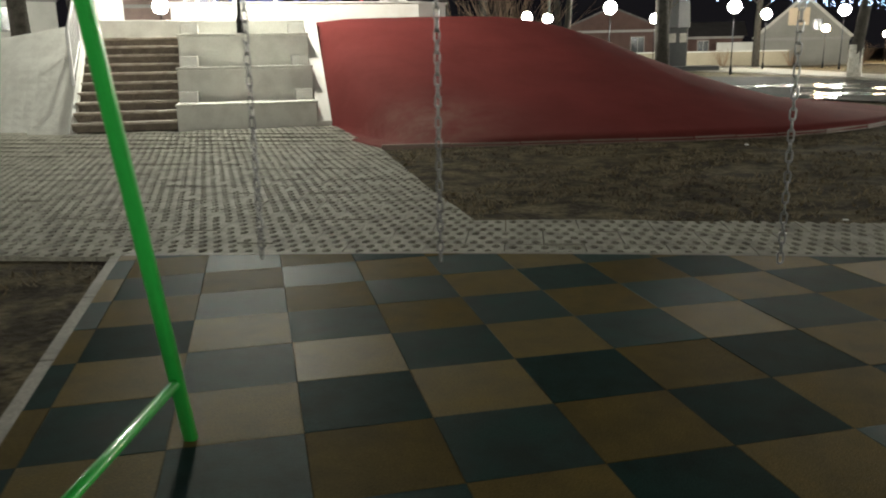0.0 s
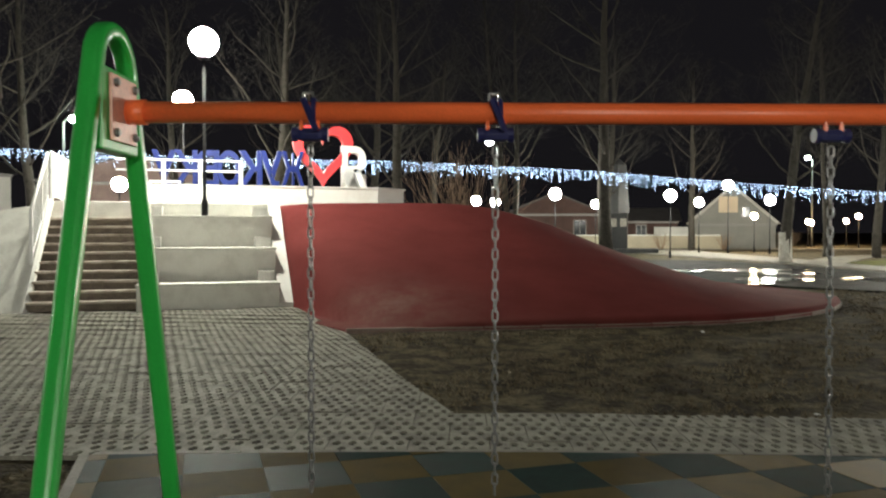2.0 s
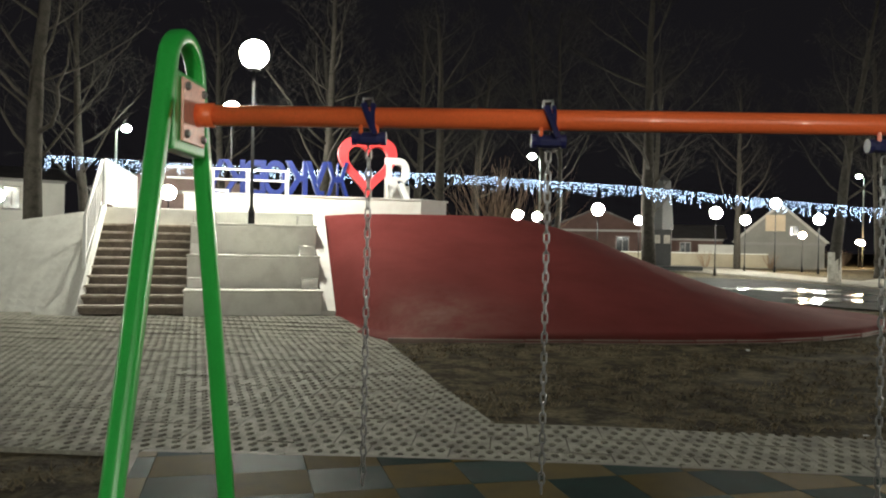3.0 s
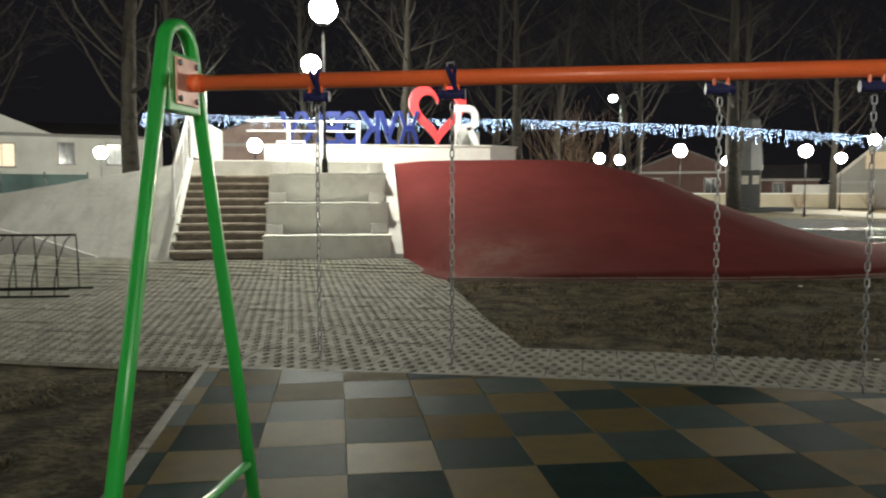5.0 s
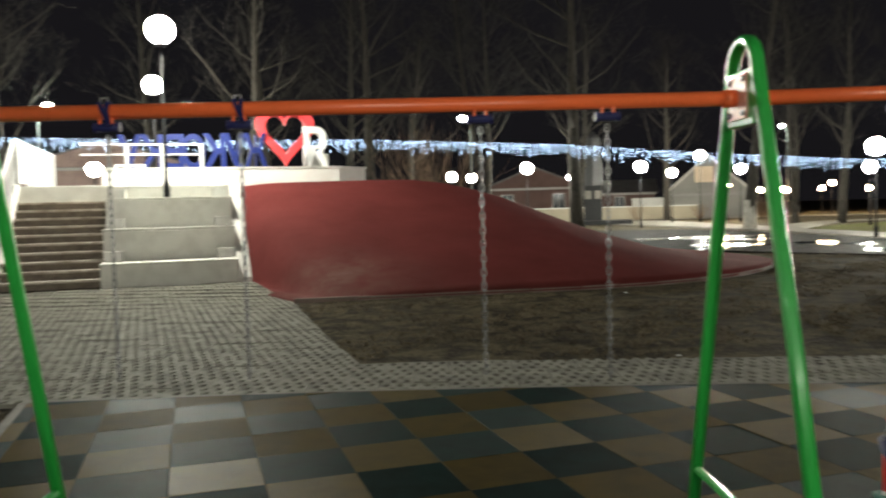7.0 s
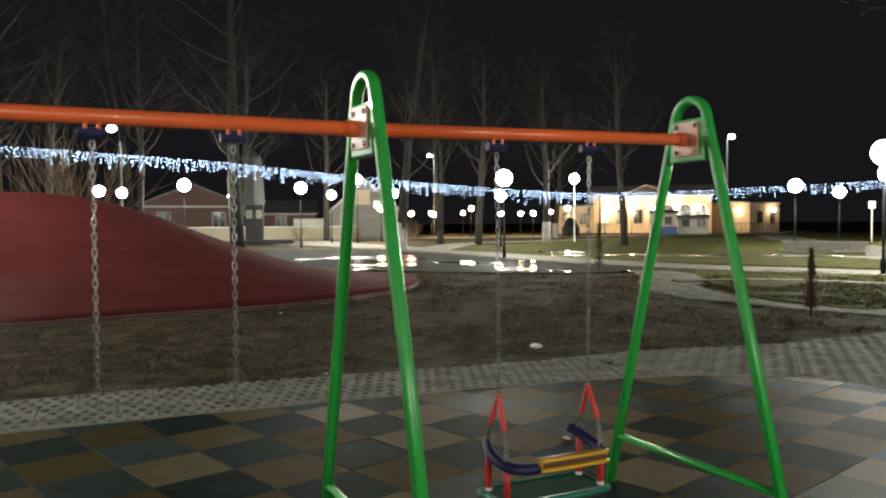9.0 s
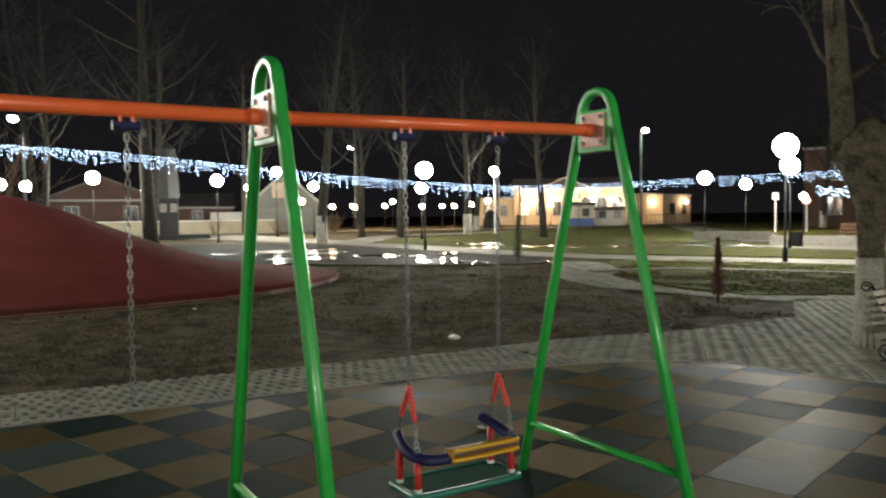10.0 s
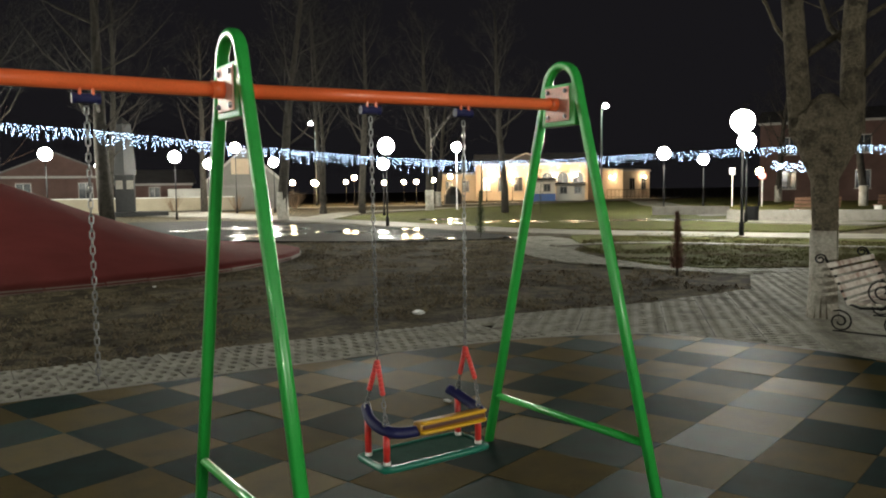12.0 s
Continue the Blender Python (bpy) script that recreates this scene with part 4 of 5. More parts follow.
part("door", box((1.2, 0.1, 2.2), (1.0, -0.04, 1.1), 0), PANE, white)
part("porch_roof", box((2.6, 1.4, 0.2), (3.2, -0.7, 2.6), 0.02), ROOF, white)
house(-18.6, 50.6, 14, 11.6, 7, 5.0, 2.0, PINK_PLASTER, ROOF, "pinkish brick house behind the stage", [(-2.5, 2.6, 1.2, 1.5), (0.8, 2.6, 1.2, 1.5), (3.4, 2.6, 1.2, 1.5)], gable=False)
house(14.6, 72.0, -8, 9.5, 8, 3.3, 2.1, DARK_BRICK, ROOF, "dark red brick house with a steep roof", [(-2.6, 1.9, 1.1, 1.4), (2.4, 1.9, 1.1, 1.4)], gable=False)
house(23.5, 73.5, -12, 7.0, 7, 2.6, 1.4, DARK_BRICK, ROOF, "low dark brick outbuilding", [(0, 1.6, 0.9, 1.1)])
gh = house(31.0, 69.2, -19, 7.6, 9, 2.3, 3.7, GREY_PLASTER, PALE_ROOF, "dull grey gabled house with a small attic window", [(1.2, 3.4, 0.7, 0.9, False, -0.4)], gable=False)
part("attic_board", box((1.7, 0.06, 1.5), (-0.4, -0.46, 4.1), 0), YELLOW_PLASTER, gh, "yellowish attic panel")
annex = part("lean_to", prism([(-7.2, 0.5), (-3.8, 0.5), (-3.8, 6), (-7.2, 6)], 0, 2.0), PLASTER, gh)
yh = house(75.2, 77.5, -40, 15.5, 12, 5.0, 1.6, YELLOW_PLASTER, PALE_ROOF, "yellow plastered public hall with arched windows lit by warm lamps", [(x, 2.2, 1.1, 1.8, x == -6.2) for x in (-6.2, -4.0, -1.8, 0.4)], trim=PLASTER)
for x in (2.2, 4.3, 6.4):
    arch = [(x - 0.7, 1.0), (x + 0.7, 1.0)] + [(x + a, 3.0 + b) for a, b in arc(0, 0, 0.7, 0, 180, 10)]
    g = bmesh.new()
    rings = [[g.verts.new((q, y, z)) for q, z in arch] for y in (0.02, -0.06)]
    g.faces.new(rings[1])
    for k in range(len(arch)):
        j = (k + 1) % len(arch)
        g.faces.new((rings[0][k], rings[0][j], rings[1][j], rings[1][k]))
    bmesh.ops.recalc_face_normals(g, faces=g.faces[:])
    win = part("arched_window", g, PANE, yh, "dark arched window")
    part("surround", tube([(q, -0.08, z) for q, z in [(x + 0.85, 1.0)] + [(x + a, 3.0 + b) for a, b in arc(0, 0, 0.85, 0, 180, 10)] + [(x - 0.85, 1.0)]], 0.12, 5), PLASTER, win, "pale moulded surround")
    part("glazing_bar", box((0.06, 0.04, 2.6), (x, -0.08, 2.3), 0), FRAME_GREY, win)
g = bmesh.new()
vs = [g.verts.new(p) for p in ((-4.0, -0.7, 5.0), (2.6, -0.7, 5.0), (-0.7, -0.7, 6.3), (-4.0, 0.3, 5.0), (2.6, 0.3, 5.0), (-0.7, 0.3, 6.3))]
for f in ((0, 1, 2), (5, 4, 3), (0, 3, 4, 1), (1, 4, 5, 2), (2, 5, 3, 0)):
    g.faces.new([vs[i] for i in f])
ped = part("pediment", g, ROOF, yh, "dark gable front")
for x in (-4.1, 2.7):
    part("raking_cornice", tube([(x, -0.75, 5.0), (x / 2 - 0.35, -0.75, 5.7), (-0.7, -0.75, 6.4)], 0.10, 4), PLASTER, ped, "white raking cornice")
for x in (-5.4, -2.6, 0.1, 3.2, 6.0):
    lamp = bmesh.new()
    bmesh.ops.create_uvsphere(lamp, u_segments=12, v_segments=8, radius=0.26)
    bmesh.ops.translate(lamp, vec=(x, -0.9, 3.3), verts=lamp.verts)
    arm = part("wall_lamp_arm", tube([(x, 0, 3.6), (x, -0.5, 3.75), (x, -0.9, 3.6)], 0.03, 6), BLACK, yh)
    part("wall_lamp", lamp, WALL_LAMP, arm, "warm glowing wall lamp", smooth=True)
for x in (-7.5, -5.1, -2.9, -0.7, 1.2, 3.25, 5.35, 7.5):
    part("pilaster", box((0.34, 0.2, 4.7), (x, -0.1, 2.35), 0), YELLOW_PLASTER, yh)
house(67.4, 84.1, -40, 4.8, 9, 3.7, 0.3, YELLOW_PLASTER, PALE_ROOF, "low cream side wing of the public hall", [(-1.2, 2.0, 0.9, 1.4), (1.1, 2.0, 0.9, 1.4)], trim=PLASTER, overhang=0.15)
side_house = house(86.8, 68.9, 0, 5.4, 7.1, 3.9, 0.3, YELLOW_PLASTER, PALE_ROOF, "low flat-roofed yellow annex with a pale parapet", [(-0.9, 2.0, 0.9, 1.4), (1.4, 2.0, 0.8, 1.4)], trim=PLASTER, overhang=0.15)
# the front lamp's glow is added to brighten that wall
for x, y, ax in ((1.2, -0.5, 0), (-3.2, 1.8, 1)):
    lamp = bmesh.new()
    bmesh.ops.create_uvsphere(lamp, u_segments=12, v_segments=8, radius=0.16)
    bmesh.ops.translate(lamp, vec=(x, y, 2.9), verts=lamp.verts)
    arm = part("wall_lamp_arm", tube([(x, 0, 3.2), (x, -0.3, 3.3), (x, -0.5, 3.1)] if not ax else [(-2.7, y, 3.2), (-2.95, y, 3.3), (-3.2, y, 3.1)], 0.03, 6), BLACK, side_house)
    part("wall_lamp", lamp, WALL_LAMP, arm, "warm glowing wall lamp", smooth=True)
kiosk = house(66.25, 65.1, -43, 2.9, 2.6, 2.5, 0.3, PLASTER, ROOF, "small white kiosk with a blue base", [(0.5, 1.6, 0.7, 0.8)], overhang=0.2)
part("base_panel", box((3.0, 0.1, 0.9), (0, -0.08, 0.45), 0), SIGN_BLUE, kiosk, "blue sheet base")
stall = house(69.2, 63.5, -43, 3.4, 2.4, 2.0, 0.2, PLASTER, ROOF, "low white market stall with a dark awning", [(-0.8, 1.3, 0.7, 0.7), (0.9, 1.3, 0.7, 0.7)], overhang=0.15)
part("awning", box((3.5, 0.9, 0.1), (0, -0.5, 1.85), 0.02), ROOF, stall, "dark sheet awning")
for x, y in ((65.9, 76.6), (68.1, 74.7)):
    flag = thing("flagpole", pose(x, y, 0), "slim dark pole before the public hall", "pole", "poles before the hall")
    part("shaft", lathe([(0.13, 0), (0.11, 5.2), (0.05, 5.4)], 8), BLACK, flag)
house(75.3, 26.2, -63, 27, 9, 7.2, 1.4, DARK_BRICK, ROOF, "dark reddish building behind the park trees", [(x, z, 1.1, 1.5) for x in (-11, -8, -5, -2, 1, 4, 7, 10) for z in (1.9, 5.0)])

wall = thing("boundary_wall", pose(0, 0, 0), "long pale boundary wall at the park's edge", "wall", kind="structure")
for a, b in (((5.0, 70.0), (13.2, 68.5)), ((13.2, 68.5), (24.35, 66.2)), ((24.35, 66.2), (28.5, 65.3))):
    e = Vector(b) - Vector(a)
    m = pose((a[0] + b[0]) / 2, (a[1] + b[1]) / 2, 0, 0, 0, math.degrees(math.atan2(e.y, e.x)))
    part("wall_panel", box((e.length, 0.25, 1.25), (0, 0, 0.55), 0.02, m), YELLOW_WALL, wall)
    part("coping", box((e.length, 0.36, 0.08), (0, 0, 1.2), 0.01, m), CONCRETE, wall)
fence = thing("railing_fence", pose(84, 62, 0, 0, 0, -42), "low dark railing before the yellow annex", "fence")
for z in (0.3, 1.2):
    part("fence_rail", box((14, 0.05, 0.05), (0, 0, z), 0), BLACK, fence)
for k in range(29):
    part("picket", box((0.04, 0.04, 1.3), (-7 + 0.5 * k, 0, 0.65), 0), BLACK, fence)

fence = thing("mesh_fence", pose(-25.5, 29.5, 0, 0, 0, 38), "teal sheet fence before the white house", "fence")
for k in range(6):
    part("fence_panel", box((1.9, 0.05, 2.2), (-6 + 2 * k, 0, 1.25), 0.01), TEAL, fence)
for k in range(7):
    part("fence_post", box((0.08, 0.08, 2.5), (-7 + 2 * k, 0.06, 1.22), 0.01), POLE, fence)

obelisk = thing("obelisk", pose(16.1, 52.6, 0, 0, 0, -15), "dark granite memorial obelisk with pale plaques on a stepped base", "monument")
part("base", box((4.4, 3.2, 0.3), (0.6, 0, 0.15), 0.03), GRANITE, obelisk)
part("pedestal", box((1.3, 1.3, 2.6), (0, 0, 1.6), 0.05), GRANITE, obelisk)
part("shaft", lathe([(0.78, 2.9), (0.55, 6.4), (0.0, 6.9)], 4), GRANITE, obelisk)
for x in (-0.35, 0.35):
    part("plaque", box((0.45, 0.05, 0.6), (x, -0.67, 2.2), 0.02), KERB, obelisk, "pale stone plaque")
stone = solid("memorial_stone", lathe([(1.0, 0), (0.95, 1.0), (0.6, 1.7), (0.2, 1.95)], 10), GRANITE, "dark rounded memorial stone on the far lawn", "stone", m=pose(51.5, 62.8, -0.05))
for x, y, h, name, label in ((51.95, 28.96, 2.7, "post", "plain white roadside post with a plate"), (53.07, 27.33, 2.2, "sign", "round white and red road sign on a post")):
    top = thing("road_sign", pose(x, y, 0, 0, 0, -58), label, "road sign")
    part("post", lathe([(0.04, 0), (0.04, h)], 8), WHITE, top)
    if name == "sign":
        part("disc", tube([(0, -0.05, h - 0.05), (0, -0.09, h - 0.05)], 0.30, 20), RED, top)
        part("disc_face", tube([(0, -0.09, h - 0.05), (0, -0.10, h - 0.05)], 0.24, 20), WHITE, top)
    else:
        part("plate", box((0.4, 0.03, 0.5), (0, -0.06, h - 0.2), 0), WHITE, top)


def far_bench(x, y, turn, label, material):
    top = thing("park_bench", pose(x, y, 0, 0, 0, turn), label, "bench", "far benches")
    for k in range(3):
        part("seat_slat", box((2.0, 0.12, 0.04), (0, -0.14 * k, 0.45), 0.005), material, top)
    for k in range(3):
        part("back_slat", box((2.0, 0.04, 0.12), (0, 0.1 + 0.03 * k, 0.58 + 0.15 * k), 0.005), material, top)
    for s in (-0.85, 0.85):
        part("leg", box((0.08, 0.5, 0.45), (s, -0.1, 0.215), 0.01), CONCRETE, top)


PLANK = mat("brown_plank", (0.17, 0.09, 0.055), 0.6, vary=0.2, scale=5, bump=0.2)
far_bench(34.6, 12.6, 150, "brown plank bench on a pale concrete slab", PLANK)
far_bench(42.0, 12.9, 150, "brown plank bench beyond the walkway", PLANK)
for pts in (((31.9, 15.0), (33.7, 12.2), (35.0, 9.9), (36.6, 6.6)), ((35.6, 22.2), (37.0, 20.6), (38.0, 19.2))):
    low = thing("low_wall", pose(0, 0, 0), "low pale concrete wall beside the far benches", "wall", kind="structure")
    for a, b in zip(pts, pts[1:]):
        e = Vector(b) - Vector(a)
        m = pose((a[0] + b[0]) / 2, (a[1] + b[1]) / 2, 0, 0, 0, math.degrees(math.atan2(e.y, e.x)))
        part("wall_panel", box((e.length, 0.22, 0.56), (0, 0, 0.16), 0.02, m), KERB, low)
bin_ = thing("litter_bin", pose(31.6, 13.55, 0), "small black litter bin on a stand", "litter bin")
part("bucket", lathe([(0.2, 0.12), (0.26, 0.62), (0.24, 0.62), (0.19, 0.2)], 12), BLACK, bin_)
part("stand", box((0.06, 0.5, 0.5), (0, 0, 0.25), 0), BLACK, bin_)


# ---- trees ----
def grow(bm, twigs, p, d, length, radius, level, rng, depth):
    """One limb that bends, tapers and throws side limbs; thin ones go to the twig mesh."""
    n = 8 if level == 0 else 5 if level == 1 else 4
    pts, rad, dirs = [p.copy()], [radius], [d.copy()]
    for i in range(n):
        wob = Vector((rng.uniform(-1, 1), rng.uniform(-1, 1), rng.uniform(-0.5, 0.9))) * (0.075, 0.26, 0.34, 0.4, 0.4)[level]
        d = (d + wob + Vector((0, 0, (0.12, 0.10, 0.04, -0.03, -0.05)[level]))).normalized()
        p = p + d * length / n
        pts.append(p.copy())
        dirs.append(d.copy())
        rad.append(max(0.006, radius * (1 - 0.8 * (i + 1) / n)))
    tube(pts, rad, 9 if level == 0 else (6 if level == 1 else 4 if level == 2 else 3), bm if level < 2 else twigs)
    if level >= depth:
        return
    kids = (20, 7, 4, 2)[level]
    first = 0.26 if length > 10 else 0.05
    for k in range(kids):
        s = first + (0.98 - first) * (k + rng.random()) / kids if level == 0 else rng.uniform(0.2, 0.98)
        i = min(n - 1, int(s * n))
        q = pts[i].lerp(pts[i + 1], s * n - i)
        a = k * 2.4 + rng.uniform(-0.6, 0.6)
        axis = Vector((math.cos(a), math.sin(a), rng.uniform(-0.1, 0.75))).normalized()
        nd = (dirs[i] * (0.42 if level == 0 else 0.7) + axis).normalized()
        size = length * (rng.uniform(0.30, 0.42) * (1.15 - 0.75 * s) if level == 0 else rng.uniform(0.32, 0.6))
        grow(bm, twigs, q, nd, size, max(0.0075, rad[i] * rng.uniform(0.18, 0.34)), level + 1, rng, depth)


def tree(seed, height, radius, label, forks=1, washed=0.0, fork_at=0.0, bark=None, flare=1.15):
    rng = random.Random(seed)
    top = thing("bare_tree", pose(0, 0, 0), label, "tree", "bare park trees")
    bm, twigs = bmesh.new(), bmesh.new()
    if forks == 1:
        grow(bm, twigs, Vector((0, 0, -0.1)), Vector((0, 0, 1)), height, radius, 0, rng, 4)
    else:
        ws = [(0, 0, -0.1, 1.3), (0, 0, 0.3, 1.03), (0.01, 0, fork_at * 0.45, 0.98), (0, 0.01, fork_at * 0.68, 1.02), (0.01, 0, fork_at * 0.82, (1 + flare) / 2), (0, 0, fork_at * 0.93, flare), (0, 0, fork_at, flare * 0.85), (0, 0, fork_at + 0.16, flare * 0.5), (0, 0, fork_at + 0.24, flare * 0.2)]
        tube([w[:3] for w in ws], [radius * w[3] for w in ws], 18, bm)
        for v in bm.verts:
            if v.co.z > fork_at * 0.6:
                v.co += Vector((v.co.x, v.co.y, 0)) * 0.35 * noise.noise(v.co * 4.5)
                v.co.x *= 1 + max(0, flare - 1.15) * min(1, (v.co.z / fork_at - 0.6) / 0.3)
        for k in range(forks):
            a = (k - (forks - 1) / 2)
            grow(bm, twigs, Vector((a * radius * 4.5 * (flare - 0.9), 0, fork_at - 0.2)), Vector((a * 0.12, 0.03, 1)), height, radius * (0.72 if flare < 1.5 else 0.95), 0, rng, 4)
    trunk = part("trunk", bm, bark or BARK, top, smooth=True)
    part("crown", twigs, bark or TWIG, top, "bare thin twigs", smooth=True)
    if washed:
        pts = [(0, 0, -0.05), (0, 0, 0.3), (0, 0, washed)]
        part("whitewash", tube(pts, [radius * (1.28 if forks > 1 else 1.1), radius * 1.06, radius * 1.05], 14), WHITEWASH, trunk, "whitewashed foot of the trunk", smooth=True)
    return top


def tree_at(proto, x, y, turn, s=1.0):
    ob = copy_thing(proto, pose(x, y, 0, 0, 0, turn))
    ob.scale = (s, s, s)
    return ob


T1 = tree(21, 17, 0.42, "tall bare park tree with a straight grey trunk")
T1.matrix_basis = pose(12.1, 39.0, 0)
T2 = tree(34, 15, 0.30, "tall bare park tree with thin raised limbs")
T2.matrix_basis = pose(-5.1, 32.5, 0)
T3 = tree(47, 14, 0.26, "bare park tree forked into two stems", 2, fork_at=1.2)
T3.matrix_basis = pose(6.9, 40.2, 0)
T4 = tree(58, 14, 0.30, "bare park tree with a whitewashed foot", washed=1.5)
T4.matrix_basis = pose(20.4, 35.1, 0)
for proto, x, y, turn, s in ((T1, -12.6, 21.3, 80, 0.85), (T2, -12.8, 42.9, 140, 1.0), (T1, 0.4, 35.1, 200, 0.8), (T2, -1.3, 43.0, 10, 1.0), (T4, 35.5, 43.2, 120, 1.0), (T2, 29.4, 42.5, 250, 0.9),
                             (T2, 34.5, 33.1, 75, 0.85), (T3, 27.4, 44.5, 40, 0.9), (T4, 66.3, 34.5, 300, 0.95), (T1, -20.8, 24.3, 25, 0.8), (T2, -17.4, 34.6, 190, 1.0), (T1, -26.5, 30.0, 300, 0.8),
                             (T2, 24.0, 60.0, 30, 1.0), (T1, 2.5, 58.0, 120, 0.9), (T4, 45.0, 56.0, 60, 0.9), (T4, 56.3, 21.9, 170, 0.9), (T1, -8.0, 52.0, 240, 1.0), (T2, 14.5, 50.0, 320, 0.95)):
    tree_at(proto, x, y, turn, s)
big = tree(73, 9, 0.138, "old forked tree with a whitewashed foot beside the bench", 2, washed=0.95, fork_at=2.2, bark=LIT_BARK, flare=1.7)
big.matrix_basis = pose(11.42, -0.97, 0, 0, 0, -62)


def bush(x, y, z, h, n, seed, label):
    rng = random.Random(seed)
    top = thing("bare_bush", pose(x, y, z), label, "bush")
    bm = bmesh.new()
    for k in range(n):
        a = rng.uniform(0, 2 * math.pi)
        lean = rng.uniform(0.1, 0.75)
        p, d = Vector((0.15 * math.cos(a), 0.15 * math.sin(a), 0)), Vector((lean * math.cos(a), lean * math.sin(a), 1)).normalized()
        pts = [p.copy()]
        for i in range(5):
            d = (d + Vector((rng.uniform(-1, 1), rng.uniform(-1, 1), rng.uniform(-0.3, 0.5))) * 0.16).normalized()
            p = p + d * h * rng.uniform(0.16, 0.24)
            pts.append(p.copy())
            for q in range(2):
                e = (d + Vector((rng.uniform(-1, 1), rng.uniform(-1, 1), rng.uniform(-0.2, 0.6))) * 0.6).normalized()
                tube([p, p + e * 0.25 * h * rng.random(), p + e * 0.4 * h * rng.random() + Vector((0, 0, 0.08))], [0.005, 0.004, 0.002], 3, bm)
        tube(pts, [0.013, 0.010, 0.008, 0.006, 0.005, 0.003], 4, bm)
    part("crown", bm, BUSH_TWIG, top, smooth=True)


bush(3.6, 26.8, 0, 3.9, 60, 4, "bare bush with pale lit twigs behind the mound")
bush(22.5, 63.5, 0, 1.2, 30, 6, "low bare bush by the boundary wall")
bush(33.0, 62.0, 0, 1.4, 30, 8, "low bare bush by the pale house")
bush(27.5, 62.0, 0, 1.1, 30, 9, "low bare bush on the far lawn")


def conifer(x, y, h, r, seed, material, label):
    rng = random.Random(seed)
    top = thing("young_conifer", pose(x, y, -0.02), label, "shrub", "young conifers")
    part("stem", tube([(0, 0, 0), (0.01, 0, h * 0.5), (0, 0, h * 0.95)], [0.02, 0.014, 0.005], 6), BARK, top)
    verts, faces = [], []
    for k in range(1500):
        t = rng.random() ** 1.2
        a = rng.uniform(0, 2 * math.pi)
        w = r * (1 - t) ** 0.7 * (0.75 + 0.25 * math.sin(9 * t + a * 2)) * rng.uniform(0.3, 1)
        p = Vector((w * math.cos(a), w * math.sin(a), 0.12 * h + t * 0.88 * h))
        o = Vector((math.cos(a), math.sin(a), rng.uniform(0.3, 1.4))).normalized() * rng.uniform(0.04, 0.09)
        side = Vector((-math.sin(a), math.cos(a), rng.uniform(-0.4, 0.4))) * 0.008
        q = len(verts)
        verts += [p - side, p + side, p + o]
        faces.append((q, q + 1, q + 2))
    me = bpy.data.meshes.new("needles")
    me.from_pydata(verts, [], faces)
    me.materials.append(material)
    ob = new("foliage", me)
    ob.parent = top


conifer(17.65, 13.5, 1.45, 0.24, 2, NEEDLE, "slim young dark green conifer on the lawn edge")
conifer(13.55, 2.75, 1.05, 0.16, 3, NEEDLE_RED, "slim young rusty-brown conifer by the paver path")
conifer(33.4, 28.5, 2.6, 0.9, 5, NEEDLE, "dark rounded conifer on the far lawn")


# ---- outlines of the paver fields ----
AREA = [(-0.45, 0.55), (2.1, 0.6), (4.9, 0.44), (7.2, 0.2), (8.5, -0.17), (9.2, -0.8), (9.5, -1.75), (9.55, -2.7), (9.2, -4.3), (10.5, -5.0), (14.5, -3.5), (15.6, -0.5), (16.6, 1.7), (16.0, 2.1), (14.6, 2.1),
        (13.0, 1.0), (10.87, 1.0), (8.9, 1.4), (7.3, 1.41), (5.47, 1.62), (2.24, 1.92), (1.77, 3.53), (0.78, 7.3), (-0.55, 10.6), (-5.35, 9.5), (-9.5, 10.5), (-12.5, 6.0), (-9.0, 0.75)]
PATH2 = [(14.6, 2.1), (16.0, 2.1), (15.5, 2.75), (15.05, 3.5), (14.75, 4.2), (15.0, 5.5), (15.7, 7.0), (16.3, 8.1), (17.4, 8.9), (19.0, 10.4), (19.6, 12.6), (18.6, 13.2), (17.3, 11.2), (15.6, 9.3), (14.5, 7.6), (13.95, 5.9), (14.1, 4.7), (14.2, 3.6)]


# ---- dead grass and leaves on the soil ----
rng = random.Random(9)
verts, faces = [], []


def inside(x, y, poly):
    hit = False
    for (x0, y0), (x1, y1) in zip(poly, poly[1:] + poly[:1]):
        if (y0 > y) != (y1 > y) and x < (x1 - x0) * (y - y0) / (y1 - y0) + x0:
            hit = not hit
    return hit


def clump(x, y, z=-0.04):
    for k in range(5):
        a = rng.uniform(0, 6.283)
        p = Vector((x + rng.uniform(-0.05, 0.05), y + rng.uniform(-0.05, 0.05), z))
        h = rng.uniform(0.015, 0.06)
        o = Vector((math.cos(a) * h * rng.uniform(0.5, 2.2), math.sin(a) * h * rng.uniform(0.5, 2.2), h))
        s = Vector((-math.sin(a), math.cos(a), 0)) * rng.uniform(0.004, 0.012)
        q = len(verts)
        verts.extend((p - s, p + s, p + o))
        faces.append((q, q + 1, q + 2))


